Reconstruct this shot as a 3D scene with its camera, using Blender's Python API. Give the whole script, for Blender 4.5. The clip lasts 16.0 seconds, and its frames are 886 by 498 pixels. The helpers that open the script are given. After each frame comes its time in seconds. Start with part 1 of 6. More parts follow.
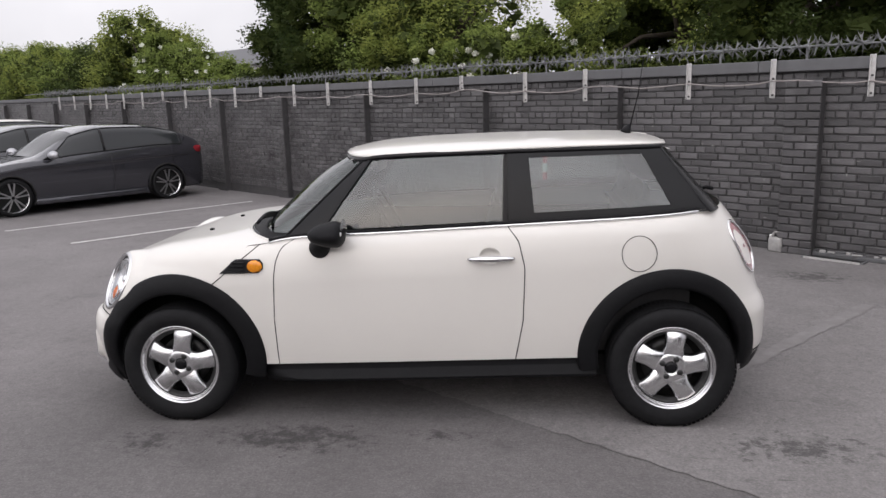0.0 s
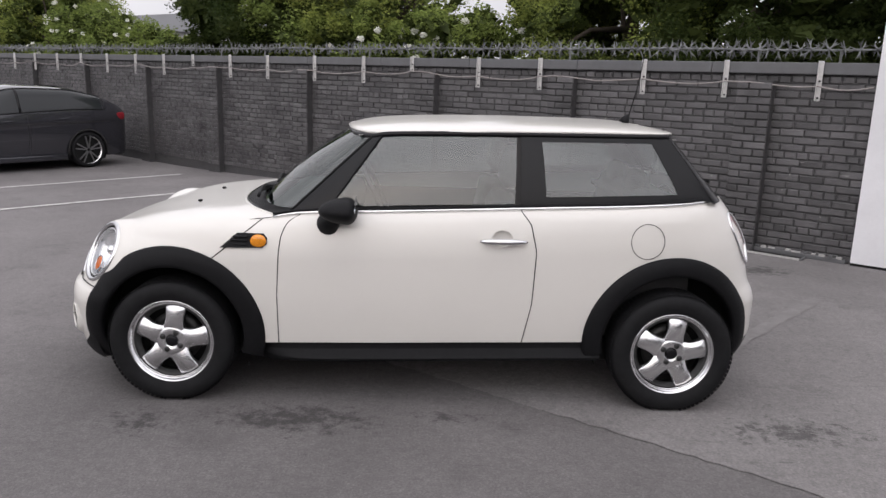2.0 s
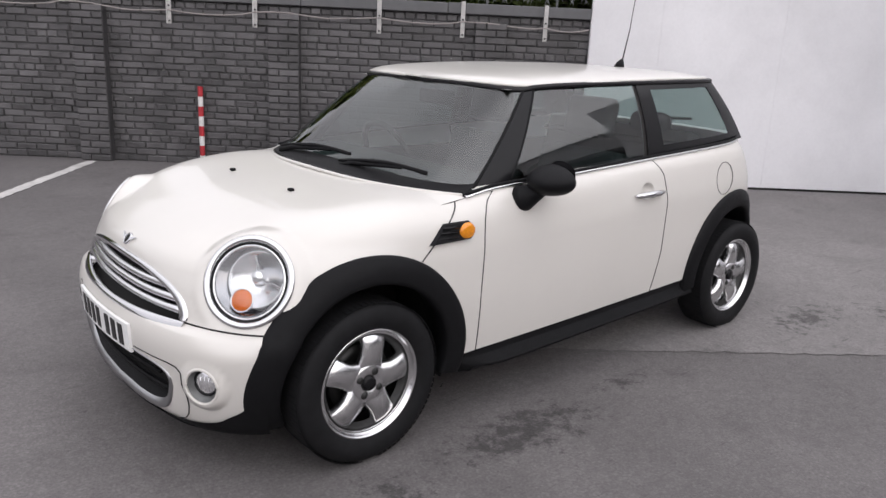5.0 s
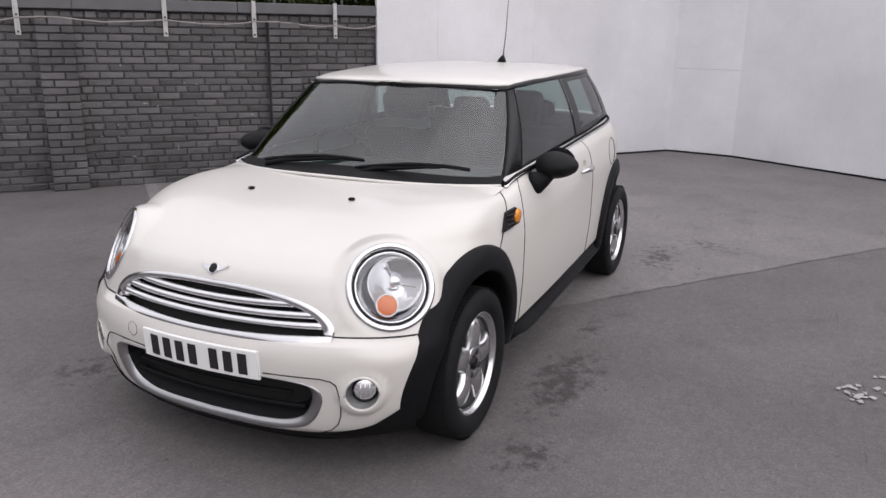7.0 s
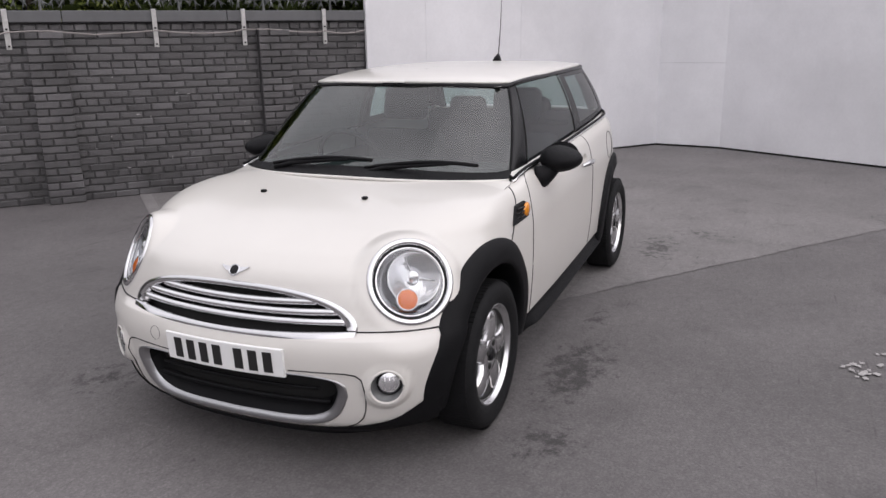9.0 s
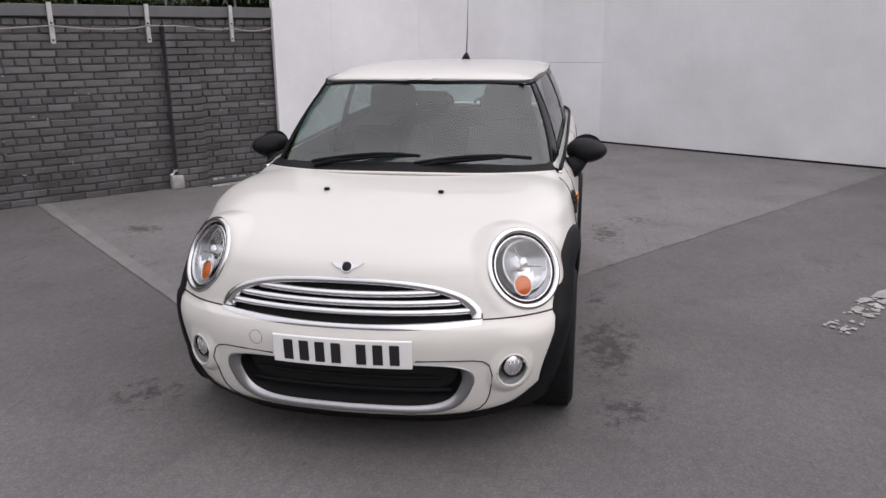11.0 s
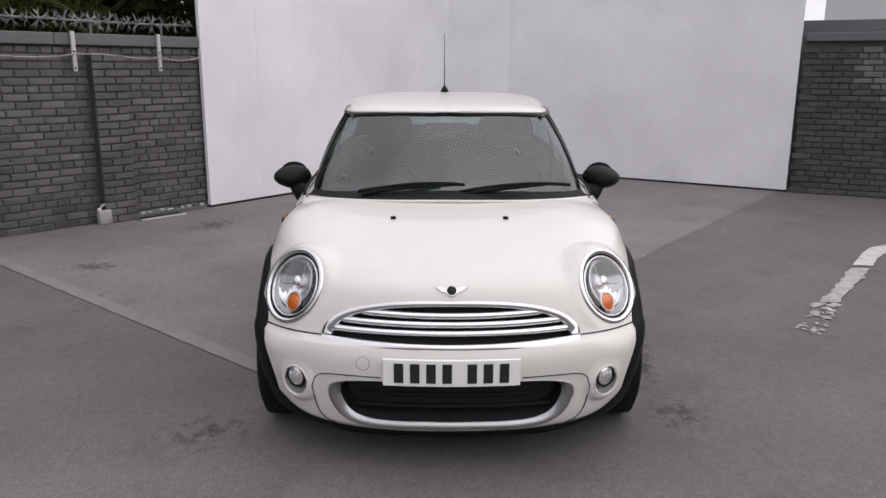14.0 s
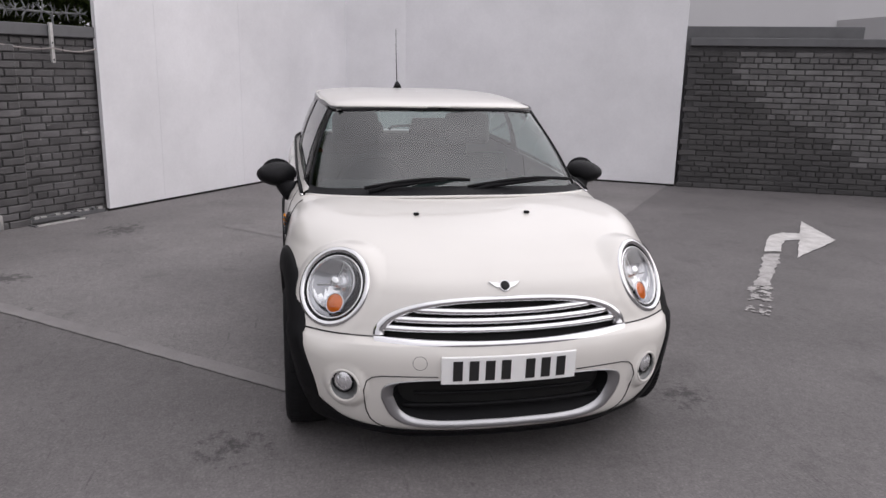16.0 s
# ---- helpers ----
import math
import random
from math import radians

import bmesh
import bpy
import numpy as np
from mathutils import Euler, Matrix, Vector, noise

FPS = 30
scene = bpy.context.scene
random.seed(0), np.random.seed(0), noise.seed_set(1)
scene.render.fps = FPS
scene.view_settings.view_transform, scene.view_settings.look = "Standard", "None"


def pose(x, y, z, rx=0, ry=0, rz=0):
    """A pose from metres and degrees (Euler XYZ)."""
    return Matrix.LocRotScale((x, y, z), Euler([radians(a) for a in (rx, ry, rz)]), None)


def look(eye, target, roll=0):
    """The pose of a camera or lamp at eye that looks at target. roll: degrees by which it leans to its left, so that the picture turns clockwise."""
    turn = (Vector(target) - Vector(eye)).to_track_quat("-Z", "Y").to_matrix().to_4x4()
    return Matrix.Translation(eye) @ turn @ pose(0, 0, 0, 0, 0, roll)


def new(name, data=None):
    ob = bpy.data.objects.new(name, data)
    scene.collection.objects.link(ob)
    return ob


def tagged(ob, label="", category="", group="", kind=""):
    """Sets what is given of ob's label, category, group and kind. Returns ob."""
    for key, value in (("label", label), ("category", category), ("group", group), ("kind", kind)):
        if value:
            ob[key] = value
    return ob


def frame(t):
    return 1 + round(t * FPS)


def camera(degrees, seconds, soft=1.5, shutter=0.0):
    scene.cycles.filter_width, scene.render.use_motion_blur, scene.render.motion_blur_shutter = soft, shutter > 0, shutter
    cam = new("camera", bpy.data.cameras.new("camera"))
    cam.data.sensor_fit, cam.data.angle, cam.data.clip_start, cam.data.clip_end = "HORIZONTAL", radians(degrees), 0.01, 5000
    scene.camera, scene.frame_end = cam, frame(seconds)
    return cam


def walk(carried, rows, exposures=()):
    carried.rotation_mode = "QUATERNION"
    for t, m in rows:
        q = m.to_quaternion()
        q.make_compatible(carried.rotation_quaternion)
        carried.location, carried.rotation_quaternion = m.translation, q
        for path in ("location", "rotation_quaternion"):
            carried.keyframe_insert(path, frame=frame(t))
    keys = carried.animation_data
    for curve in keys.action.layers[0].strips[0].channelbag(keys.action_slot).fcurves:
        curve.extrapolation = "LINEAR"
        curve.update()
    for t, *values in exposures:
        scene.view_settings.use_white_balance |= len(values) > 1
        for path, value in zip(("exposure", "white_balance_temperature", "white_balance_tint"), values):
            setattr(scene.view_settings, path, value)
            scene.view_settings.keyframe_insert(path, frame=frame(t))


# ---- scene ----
cam = camera(59.9, 16.0)
PATH = [
    (0, (0.514, -4.365, 1.603), (0.308, -2.414, 1.214), -1.5),
    (0.5, (0.509, -4.363, 1.598), (0.31, -2.412, 1.205), -0.7),
    (1, (0.493, -4.356, 1.595), (0.302, -2.406, 1.196), -0.7),
    (1.5, (0.402, -4.352, 1.592), (0.233, -2.402, 1.183), 0.3),
    (2, (0.013, -4.351, 1.577), (0.048, -2.398, 1.149), 2.0),
    (2.5, (-0.396, -4.242, 1.544), (-0.161, -2.316, 1.057), 3.1),
    (3, (-0.898, -4.023, 1.563), (-0.493, -2.128, 1.068), 3.4),
    (3.5, (-1.377, -3.815, 1.566), (-0.734, -1.989, 1.064), 2.9),
    (4, (-1.825, -3.467, 1.536), (-0.97, -1.74, 1.001), 3.0),
    (4.5, (-2.261, -3.178, 1.532), (-1.2, -1.56, 1.027), 2.6),
    (5, (-2.676, -2.852, 1.498), (-1.419, -1.389, 0.968), 2.8),
    (5.2, (-2.834, -2.708, 1.512), (-1.519, -1.302, 0.971), 2.8),
    (7.3, (-3.869, -1.852, 1.536), (-2.108, -1.064, 1.009), 0.3),
    (7.5, (-3.884, -1.853, 1.521), (-2.123, -1.061, 0.998), -0.1),
    (8, (-3.885, -1.848, 1.523), (-2.146, -1.013, 0.995), -0.5),
    (10.3, (-4.126, -1.377, 1.508), (-2.284, -0.795, 0.989), 0.6),
    (10.5, (-4.181, -1.23, 1.492), (-2.323, -0.703, 0.97), 1.3),
    (11, (-4.343, -0.86, 1.527), (-2.45, -0.49, 0.997), -0.5),
    (11.5, (-4.533, -0.499, 1.54), (-2.609, -0.315, 1.024), 0.1),
    (12, (-4.537, -0.209, 1.527), (-2.602, -0.166, 1.024), -0.5),
    (12.5, (-4.543, -0.026, 1.552), (-2.602, -0.061, 1.067), -0.1),
    (13, (-4.592, 0.033, 1.554), (-2.649, 0.0, 1.079), 0.8),
    (13.5, (-4.594, 0.032, 1.557), (-2.65, 0.038, 1.089), 0.5),
    (14, (-4.591, 0.036, 1.555), (-2.645, 0.035, 1.095), 0.2),
    (14.5, (-4.564, 0.058, 1.544), (-2.617, 0.038, 1.089), 0.9),
    (15, (-4.529, 0.228, 1.51), (-2.583, 0.127, 1.061), 4.0),
    (15.5, (-4.56, 0.538, 1.525), (-2.625, 0.31, 1.073), 2.0),
    (16, (-4.476, 0.784, 1.519), (-2.567, 0.402, 1.063), 1.1),
]
walk(cam, [(t, look(eye, target, roll)) for t, eye, target, roll in PATH],
     [(0.0, 0.48, 6440, 12.0), (2.0, 0.46, 6430, 12.0), (3.0, 0.58, 6420, 12.0), (4.5, 0.52, 6400, 12.0), (8.0, 0.37, 6420, 13.5), (16.0, 0.29, 6450, 13.5)])

# ---- world, sun, exposure ----
world = bpy.data.worlds.new("overcast_sky")
scene.world = world
world.use_nodes = True
wn, wl = world.node_tree.nodes, world.node_tree.links
wn.clear()
sky = wn.new("ShaderNodeTexSky")
sky.sky_type, sky.sun_disc = "NISHITA", False
SUN_ELEV, SUN_ROT = radians(24), radians(191)
sky.sun_elevation, sky.sun_rotation, sky.dust_density = SUN_ELEV, SUN_ROT, 6.0
cloud = wn.new("ShaderNodeTexNoise")
cloud.inputs["Scale"].default_value, cloud.inputs["Detail"].default_value = 2.2, 5.0
ramp = wn.new("ShaderNodeValToRGB")
ramp.color_ramp.elements[0].position, ramp.color_ramp.elements[0].color = 0.30, (5.6, 5.55, 5.8, 1)
ramp.color_ramp.elements[1].position, ramp.color_ramp.elements[1].color = 0.72, (8.9, 8.75, 8.95, 1)
mixc = wn.new("ShaderNodeMix")
mixc.data_type = "RGBA"
mixc.inputs[0].default_value = 0.96
bg = wn.new("ShaderNodeBackground")
bg.inputs["Strength"].default_value = 0.10
# an overcast sky is brighter overhead than at the horizon
where = wn.new("ShaderNodeTexCoord")
split = wn.new("ShaderNodeSeparateXYZ")
dome = wn.new("ShaderNodeMapRange")
for k, v in (("From Min", 0.02), ("From Max", 0.95), ("To Min", 0.88), ("To Max", 1.42)):
    dome.inputs[k].default_value = v
lift = wn.new("ShaderNodeVectorMath")
lift.operation = "SCALE"
wl.new(where.outputs["Generated"], split.inputs[0])
wl.new(split.outputs["Z"], dome.inputs["Value"])
# and brighter towards the veiled sun
aim = wn.new("ShaderNodeVectorMath")
aim.operation = "DOT_PRODUCT"
aim.inputs[1].default_value = (-.179, -.896, .406)
wl.new(where.outputs["Generated"], aim.inputs[0])
glow = wn.new("ShaderNodeMapRange")
for k, v in (("From Min", 0.0), ("From Max", 1.0), ("To Min", 0.0), ("To Max", 0.66)):
    glow.inputs[k].default_value = v
wl.new(aim.outputs["Value"], glow.inputs["Value"])
both_ = wn.new("ShaderNodeMath")
wl.new(dome.outputs["Result"], both_.inputs[0])
wl.new(glow.outputs["Result"], both_.inputs[1])
wl.new(both_.outputs[0], lift.inputs["Scale"])
wout = wn.new("ShaderNodeOutputWorld")
wl.new(cloud.outputs["Fac"], ramp.inputs["Fac"])
wl.new(sky.outputs["Color"], mixc.inputs[6])
wl.new(ramp.outputs["Color"], mixc.inputs[7])
wl.new(mixc.outputs[2], lift.inputs[0])
wl.new(lift.outputs[0], bg.inputs["Color"])
wl.new(bg.outputs["Background"], wout.inputs["Surface"])
sun = new("sun", bpy.data.lights.new("sun", "SUN"))
sun.data.energy, sun.data.angle, sun.data.color = 0.5, radians(150), (1.0, 0.975, 0.955)
sun.matrix_world = look((-3, -15, 6.8), (0, 0, 0))


# ---- materials ----
def material(name, color, rough=0.6, metal=0.0, coat=0.0, vary=0.0, scale=8.0, fine=0.0, fine_scale=120.0, bump=0.0, island="", spec=0.5, color2=None, bump_scale=None):
    """A procedural surface: base colour with broad and fine variation, bump, and a per-piece shade."""
    m = bpy.data.materials.new(name)
    m.use_nodes = True
    nt = m.node_tree
    n, l = nt.nodes, nt.links
    b = n["Principled BSDF"]
    b.inputs["Roughness"].default_value, b.inputs["Metallic"].default_value = rough, metal
    b.inputs["Coat Weight"].default_value, b.inputs["Specular IOR Level"].default_value = coat, spec
    b.inputs["Coat Roughness"].default_value = 0.04
    b.inputs["Base Color"].default_value = (*color, 1)
    if not (vary or fine or bump or island):
        return m
    co = n.new("ShaderNodeTexCoord")
    geo = n.new("ShaderNodeNewGeometry")
    pos = geo.outputs["Position"]
    if island == "object":
        pos = co.outputs["Object"]
    out = None
    base = n.new("ShaderNodeRGB")
    base.outputs[0].default_value = (*color, 1)
    out = base.outputs[0]

    def mixed(a, fac, col, kind="MIX"):
        x = n.new("ShaderNodeMix")
        x.data_type, x.blend_type = "RGBA", kind
        l.new(a, x.inputs[6])
        if isinstance(col, tuple):
            x.inputs[7].default_value = (*col, 1)
        else:
            l.new(col, x.inputs[7])
        if isinstance(fac, float):
            x.inputs[0].default_value = fac
        else:
            l.new(fac, x.inputs[0])
        return x.outputs[2]

    def noised(sc, detail=6.0, lo=0.35, hi=0.7):
        t = n.new("ShaderNodeTexNoise")
        t.inputs["Scale"].default_value, t.inputs["Detail"].default_value, t.inputs["Roughness"].default_value = sc, detail, 0.62
        l.new(pos, t.inputs["Vector"])
        r = n.new("ShaderNodeMapRange")
        r.inputs["From Min"].default_value, r.inputs["From Max"].default_value = lo, hi
        l.new(t.outputs["Fac"], r.inputs["Value"])
        return r.outputs["Result"], t

    if vary:
        f, _ = noised(scale)
        c2 = color2 if color2 else tuple(c * (1 - vary) for c in color)
        out = mixed(out, f, c2)
    if fine:
        f, _ = noised(fine_scale, 3.0)
        g = n.new("ShaderNodeMath")
        g.operation = "MULTIPLY"
        l.new(f, g.inputs[0])
        g.inputs[1].default_value = fine
        out = mixed(out, g.outputs[0], tuple(c * 0.35 for c in color))
    if island:
        if island == "object":
            info = n.new("ShaderNodeObjectInfo")
            rnd = info.outputs["Random"]
        else:
            rnd = geo.outputs["Random Per Island"]
        r = n.new("ShaderNodeMapRange")
        r.inputs["To Min"].default_value, r.inputs["To Max"].default_value = 0.72, 1.30
        l.new(rnd, r.inputs["Value"])
        comb = n.new("ShaderNodeCombineColor")
        for i in range(3):
            l.new(r.outputs["Result"], comb.inputs[i])
        out = mixed(out, 1.0, comb.outputs[0], "MULTIPLY")
    l.new(out, b.inputs["Base Color"])
    if bump:
        _, t = noised(bump_scale or fine_scale, 4.0)
        bp = n.new("ShaderNodeBump")
        bp.inputs["Strength"].default_value, bp.inputs["Distance"].default_value = bump, 0.01
        l.new(t.outputs["Fac"], bp.inputs["Height"])
        l.new(bp.outputs["Normal"], b.inputs["Normal"])
    return m


def leaf_material(name, light, dark):
    """Thin leaves: matt, let some light through, and differ from leaf to leaf and from bough to bough."""
    m = material(name, light, 0.65, vary=0.5, scale=1.6, island="island", color2=dark, spec=0.12)
    n, l = m.node_tree.nodes, m.node_tree.links
    b = n["Principled BSDF"]
    tint = b.inputs["Base Color"].links[0].from_socket
    through_leaf, mix = n.new("ShaderNodeBsdfTranslucent"), n.new("ShaderNodeMixShader")
    mix.inputs[0].default_value = 0.38
    l.new(tint, through_leaf.inputs["Color"])
    l.new(b.outputs[0], mix.inputs[1])
    l.new(through_leaf.outputs[0], mix.inputs[2])
    l.new(mix.outputs[0], n["Material Output"].inputs["Surface"])
    return m


def glass_material(name, tint, gloss=0.02, ior=1.5):
    m = bpy.data.materials.new(name)
    m.use_nodes = True
    n, l = m.node_tree.nodes, m.node_tree.links
    n.clear()
    o, mx, tr, gl, fr, pw, mr = (n.new(k) for k in ("ShaderNodeOutputMaterial", "ShaderNodeMixShader", "ShaderNodeBsdfTransparent", "ShaderNodeBsdfGlossy", "ShaderNodeLayerWeight", "ShaderNodeMath", "ShaderNodeMapRange"))
    tr.inputs["Color"].default_value = (*tint, 1)
    gl.inputs["Roughness"].default_value = gloss
    fr.inputs["Blend"].default_value = 0.5
    pw.operation = "POWER"
    pw.inputs[1].default_value = 5.0
    mr.inputs["To Min"].default_value, mr.inputs["To Max"].default_value = 2 * ((ior - 1) / (ior + 1)) ** 2, 1.0
    l.new(fr.outputs["Facing"], pw.inputs[0])
    l.new(pw.outputs[0], mr.inputs["Value"])
    l.new(mr.outputs[0], mx.inputs[0])
    l.new(tr.outputs[0], mx.inputs[1])
    l.new(gl.outputs[0], mx.inputs[2])
    l.new(mx.outputs[0], o.inputs["Surface"])
    return m


# oil spills: middle, half sizes, strength
SPILLS = [(-.60, -.98, .62, .26, 1.0), (.12, -.92, .34, .12, .8), (1.75, -1.0, .65, .26, .85), (3.0, 2.35, .45, .34, 1.0), (2.0, .5, .5, .3, .5), (1.32, 2.82, .24, .38, 1.0), (-2.3, 2.4, .5, .3, .6),
          (2.3, -1.25, .4, .45, .7), (.9, -1.55, .2, .12, .5), (-1.9, -2.3, .5, .3, .45), (.4, 2.4, .5, .3, .6), (-.7, -1.75, .5, .14, .35), (1.2, 3.6, .4, .25, .6), (-1.3, -1.05, .30, .22, .9), (-1.5, 1.05, .3, .3, .8), (-2.6, .9, .35, .5, .5), (3.4, -2.6, .5, .3, .6), (4.4, 1.6, .5, .5, .5)]


def ground_material(name, color):
    """Weathered asphalt: stone grain, small dark flecks, broad patches and a few fine cracks."""
    m = bpy.data.materials.new(name)
    m.use_nodes = True
    n, l = m.node_tree.nodes, m.node_tree.links
    b = n["Principled BSDF"]
    b.inputs["Roughness"].default_value, b.inputs["Specular IOR Level"].default_value = 0.78, 0.35
    pos = n.new("ShaderNodeNewGeometry").outputs["Position"]

    def field(kind, scale, lo, hi, a, c, detail=5.0):
        t = n.new(kind)
        t.inputs["Scale"].default_value = scale
        if kind == "ShaderNodeTexNoise":
            t.inputs["Detail"].default_value, t.inputs["Roughness"].default_value = detail, 0.65
        l.new(pos, t.inputs["Vector"])
        r = n.new("ShaderNodeMapRange")
        for k, v in (("From Min", lo), ("From Max", hi), ("To Min", a), ("To Max", c)):
            r.inputs[k].default_value = v
        l.new(t.outputs[0], r.inputs["Value"])
        return r.outputs["Result"], t

    grain, gt_ = field("ShaderNodeTexNoise", 95.0, .30, .70, .78, 1.19, 3.0)
    stone, _ = field("ShaderNodeTexVoronoi", 60.0, .0, .55, 1.12, .90)
    broad, _ = field("ShaderNodeTexNoise", .45, .36, .66, .88, 1.10, 6.0)
    patch, _ = field("ShaderNodeTexNoise", 2.6, .56, .74, 1.0, .72, 7.0)
    blotch, _ = field("ShaderNodeTexNoise", 1.1, .34, .68, .88, 1.09, 7.0)
    smear, _ = field("ShaderNodeTexNoise", 5.5, .60, .72, 1.0, .82, 8.0)
    fleck, _ = field("ShaderNodeTexNoise", 11.0, .66, .74, 1.0, .62, 4.0)
    mid_, _ = field("ShaderNodeTexNoise", 22.0, .3, .7, .86, 1.13, 5.0)
    # long thin scrapes from tyres and dragged things
    scrapes = []
    for turn, stretch, lo in ((.9, (1.2, 16, 1), .64), (-.5, (1.5, 22, 1), .66), (2.2, (1.0, 13, 1), .67)):
        mp = n.new("ShaderNodeMapping")
        mp.inputs["Rotation"].default_value = (0, 0, turn)
        mp.inputs["Scale"].default_value = stretch
        l.new(pos, mp.inputs["Vector"])
        t = n.new("ShaderNodeTexNoise")
        t.inputs["Scale"].default_value, t.inputs["Detail"].default_value, t.inputs["Roughness"].default_value = 1.7, 6.0, .6
        l.new(mp.outputs[0], t.inputs["Vector"])
        q = n.new("ShaderNodeMapRange")
        for k, v in (("From Min", lo), ("From Max", lo + .07), ("To Min", 1.0), ("To Max", .66)):
            q.inputs[k].default_value = v
        l.new(t.outputs[0], q.inputs["Value"])
        scrapes.append(q.outputs["Result"])
    # old oil spills, each with its own ragged shape
    ragged = n.new("ShaderNodeTexNoise")
    ragged.inputs["Scale"].default_value, ragged.inputs["Detail"].default_value, ragged.inputs["Roughness"].default_value = 13.0, 10.0, .80
    l.new(pos, ragged.inputs["Vector"])
    spill = None
    for cx, cy, rx, ry, strong in SPILLS:
        d = n.new("ShaderNodeVectorMath")
        d.operation = "SUBTRACT"
        l.new(pos, d.inputs[0])
        d.inputs[1].default_value = (cx, cy, 0)
        e = n.new("ShaderNodeVectorMath")
        e.operation = "DIVIDE"
        l.new(d.outputs[0], e.inputs[0])
        e.inputs[1].default_value = (rx, ry, 1)
        g = n.new("ShaderNodeVectorMath")
        g.operation = "LENGTH"
        l.new(e.outputs[0], g.inputs[0])
        r = n.new("ShaderNodeMapRange")
        for k, v in (("From Min", 0.1), ("From Max", 1.25), ("To Min", strong), ("To Max", 0.0)):
            r.inputs[k].default_value = v
        l.new(g.outputs["Value"], r.inputs["Value"])
        if spill is None:
            spill = r.outputs["Result"]
        else:
            a = n.new("ShaderNodeMath")
            a.operation = "MAXIMUM"
            l.new(spill, a.inputs[0])
            l.new(r.outputs["Result"], a.inputs[1])
            spill = a.outputs[0]
    a = n.new("ShaderNodeMath")
    a.operation = "MULTIPLY_ADD"
    l.new(spill, a.inputs[0])
    a.inputs[1].default_value = .30
    l.new(ragged.outputs[0], a.inputs[2])
    r = n.new("ShaderNodeMapRange")
    r.interpolation_type = "SMOOTHSTEP"
    for k, v in (("From Min", .66), ("From Max", .80), ("To Min", 1.0), ("To Max", .42)):
        r.inputs[k].default_value = v
    l.new(a.outputs[0], r.inputs["Value"])
    # the surface grows paler towards -x; worn is just this x ramp
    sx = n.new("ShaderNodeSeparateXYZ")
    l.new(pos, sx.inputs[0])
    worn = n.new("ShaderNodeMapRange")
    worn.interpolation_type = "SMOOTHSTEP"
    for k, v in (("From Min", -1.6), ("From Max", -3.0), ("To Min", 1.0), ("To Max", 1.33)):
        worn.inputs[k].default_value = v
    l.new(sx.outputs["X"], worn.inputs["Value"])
    val = grain
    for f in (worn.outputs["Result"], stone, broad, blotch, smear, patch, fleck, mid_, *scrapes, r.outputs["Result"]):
        k = n.new("ShaderNodeMath")
        k.operation = "MULTIPLY"
        l.new(val, k.inputs[0])
        l.new(f, k.inputs[1])
        val = k.outputs[0]
    mx = n.new("ShaderNodeVectorMath")
    mx.operation = "SCALE"
    mx.inputs[0].default_value = color
    l.new(val, mx.inputs["Scale"])
    l.new(mx.outputs[0], b.inputs["Base Color"])
    bp = n.new("ShaderNodeBump")
    bp.inputs["Strength"].default_value, bp.inputs["Distance"].default_value = .4, .008
    l.new(gt_.outputs[0], bp.inputs["Height"])
    l.new(bp.outputs["Normal"], b.inputs["Normal"])
    return m


PAINT_WHITE = material("white_car_paint", (0.615, 0.594, 0.560), 0.35, coat=0.6, vary=0.025, scale=3.0)
PAINT_GREY = material("dark_grey_car_paint", (0.044, 0.044, 0.053), 0.22, metal=0.5, coat=1.0, vary=0.08, scale=4.0)
BLACK_PLASTIC = material("black_grained_plastic", (0.0075, 0.0075, 0.0085), 0.55, vary=0.25, scale=30, bump=0.12, fine_scale=900, spec=0.13)
BLACK_GLOSS = material("black_gloss_trim", (0.008, 0.008, 0.009), 0.24, vary=0.1, scale=20, spec=0.20)
SEAM = material("panel_gap_shadow", (0.012, 0.011, 0.011), 0.8)
CHROME = material("chrome", (0.66, 0.66, 0.67), 0.10, metal=1.0)
ALLOY = material("silver_alloy", (0.72, 0.72, 0.73), 0.24, metal=1.0, coat=0.2, vary=0.06, scale=40)
SATIN = material("satin_silver_trim", (0.42, 0.42, 0.43), 0.34, metal=1.0, vary=0.08, scale=30)
DARK_METAL = material("dark_brake_metal", (0.05, 0.05, 0.05), 0.5, metal=0.7, vary=0.3, scale=40)
RUBBER = material("tyre_rubber", (0.010, 0.010, 0.011), 0.72, spec=0.18, vary=0.35, scale=25, bump=0.15, fine_scale=300)
AMBER = material("amber_lens", (0.72, 0.145, 0.006), 0.18, coat=0.1, vary=0.35, scale=120)
AMBER_SIDE = material("bright_amber_lens", (0.78, 0.27, 0.008), 0.18, coat=0.5, vary=0.3, scale=120)
RED_LENS = material("red_lens", (0.24, 0.010, 0.018), 0.14, coat=0.8, vary=0.3, scale=30)
GLASS = glass_material("tinted_car_glass", (0.47, 0.57, 0.55), 0.0, 1.65)
GLASS_CLEAR = glass_material("clear_lens", (0.93, 0.94, 0.94), 0.03)
TRIM_DARK = material("dark_interior_trim", (0.035, 0.035, 0.037), 0.75, vary=0.2, scale=30)
SEAT_CLOTH = material("dark_seat_cloth", (0.050, 0.050, 0.054), 0.9, vary=0.25, scale=9)
HEADLINER = material("light_headliner", (0.45, 0.44, 0.42), 0.9, vary=0.08)
PLATE = material("white_number_plate", (0.80, 0.80, 0.79), 0.35, vary=0.04, scale=15)
INK = material("black_print", (0.012, 0.012, 0.012), 0.5)
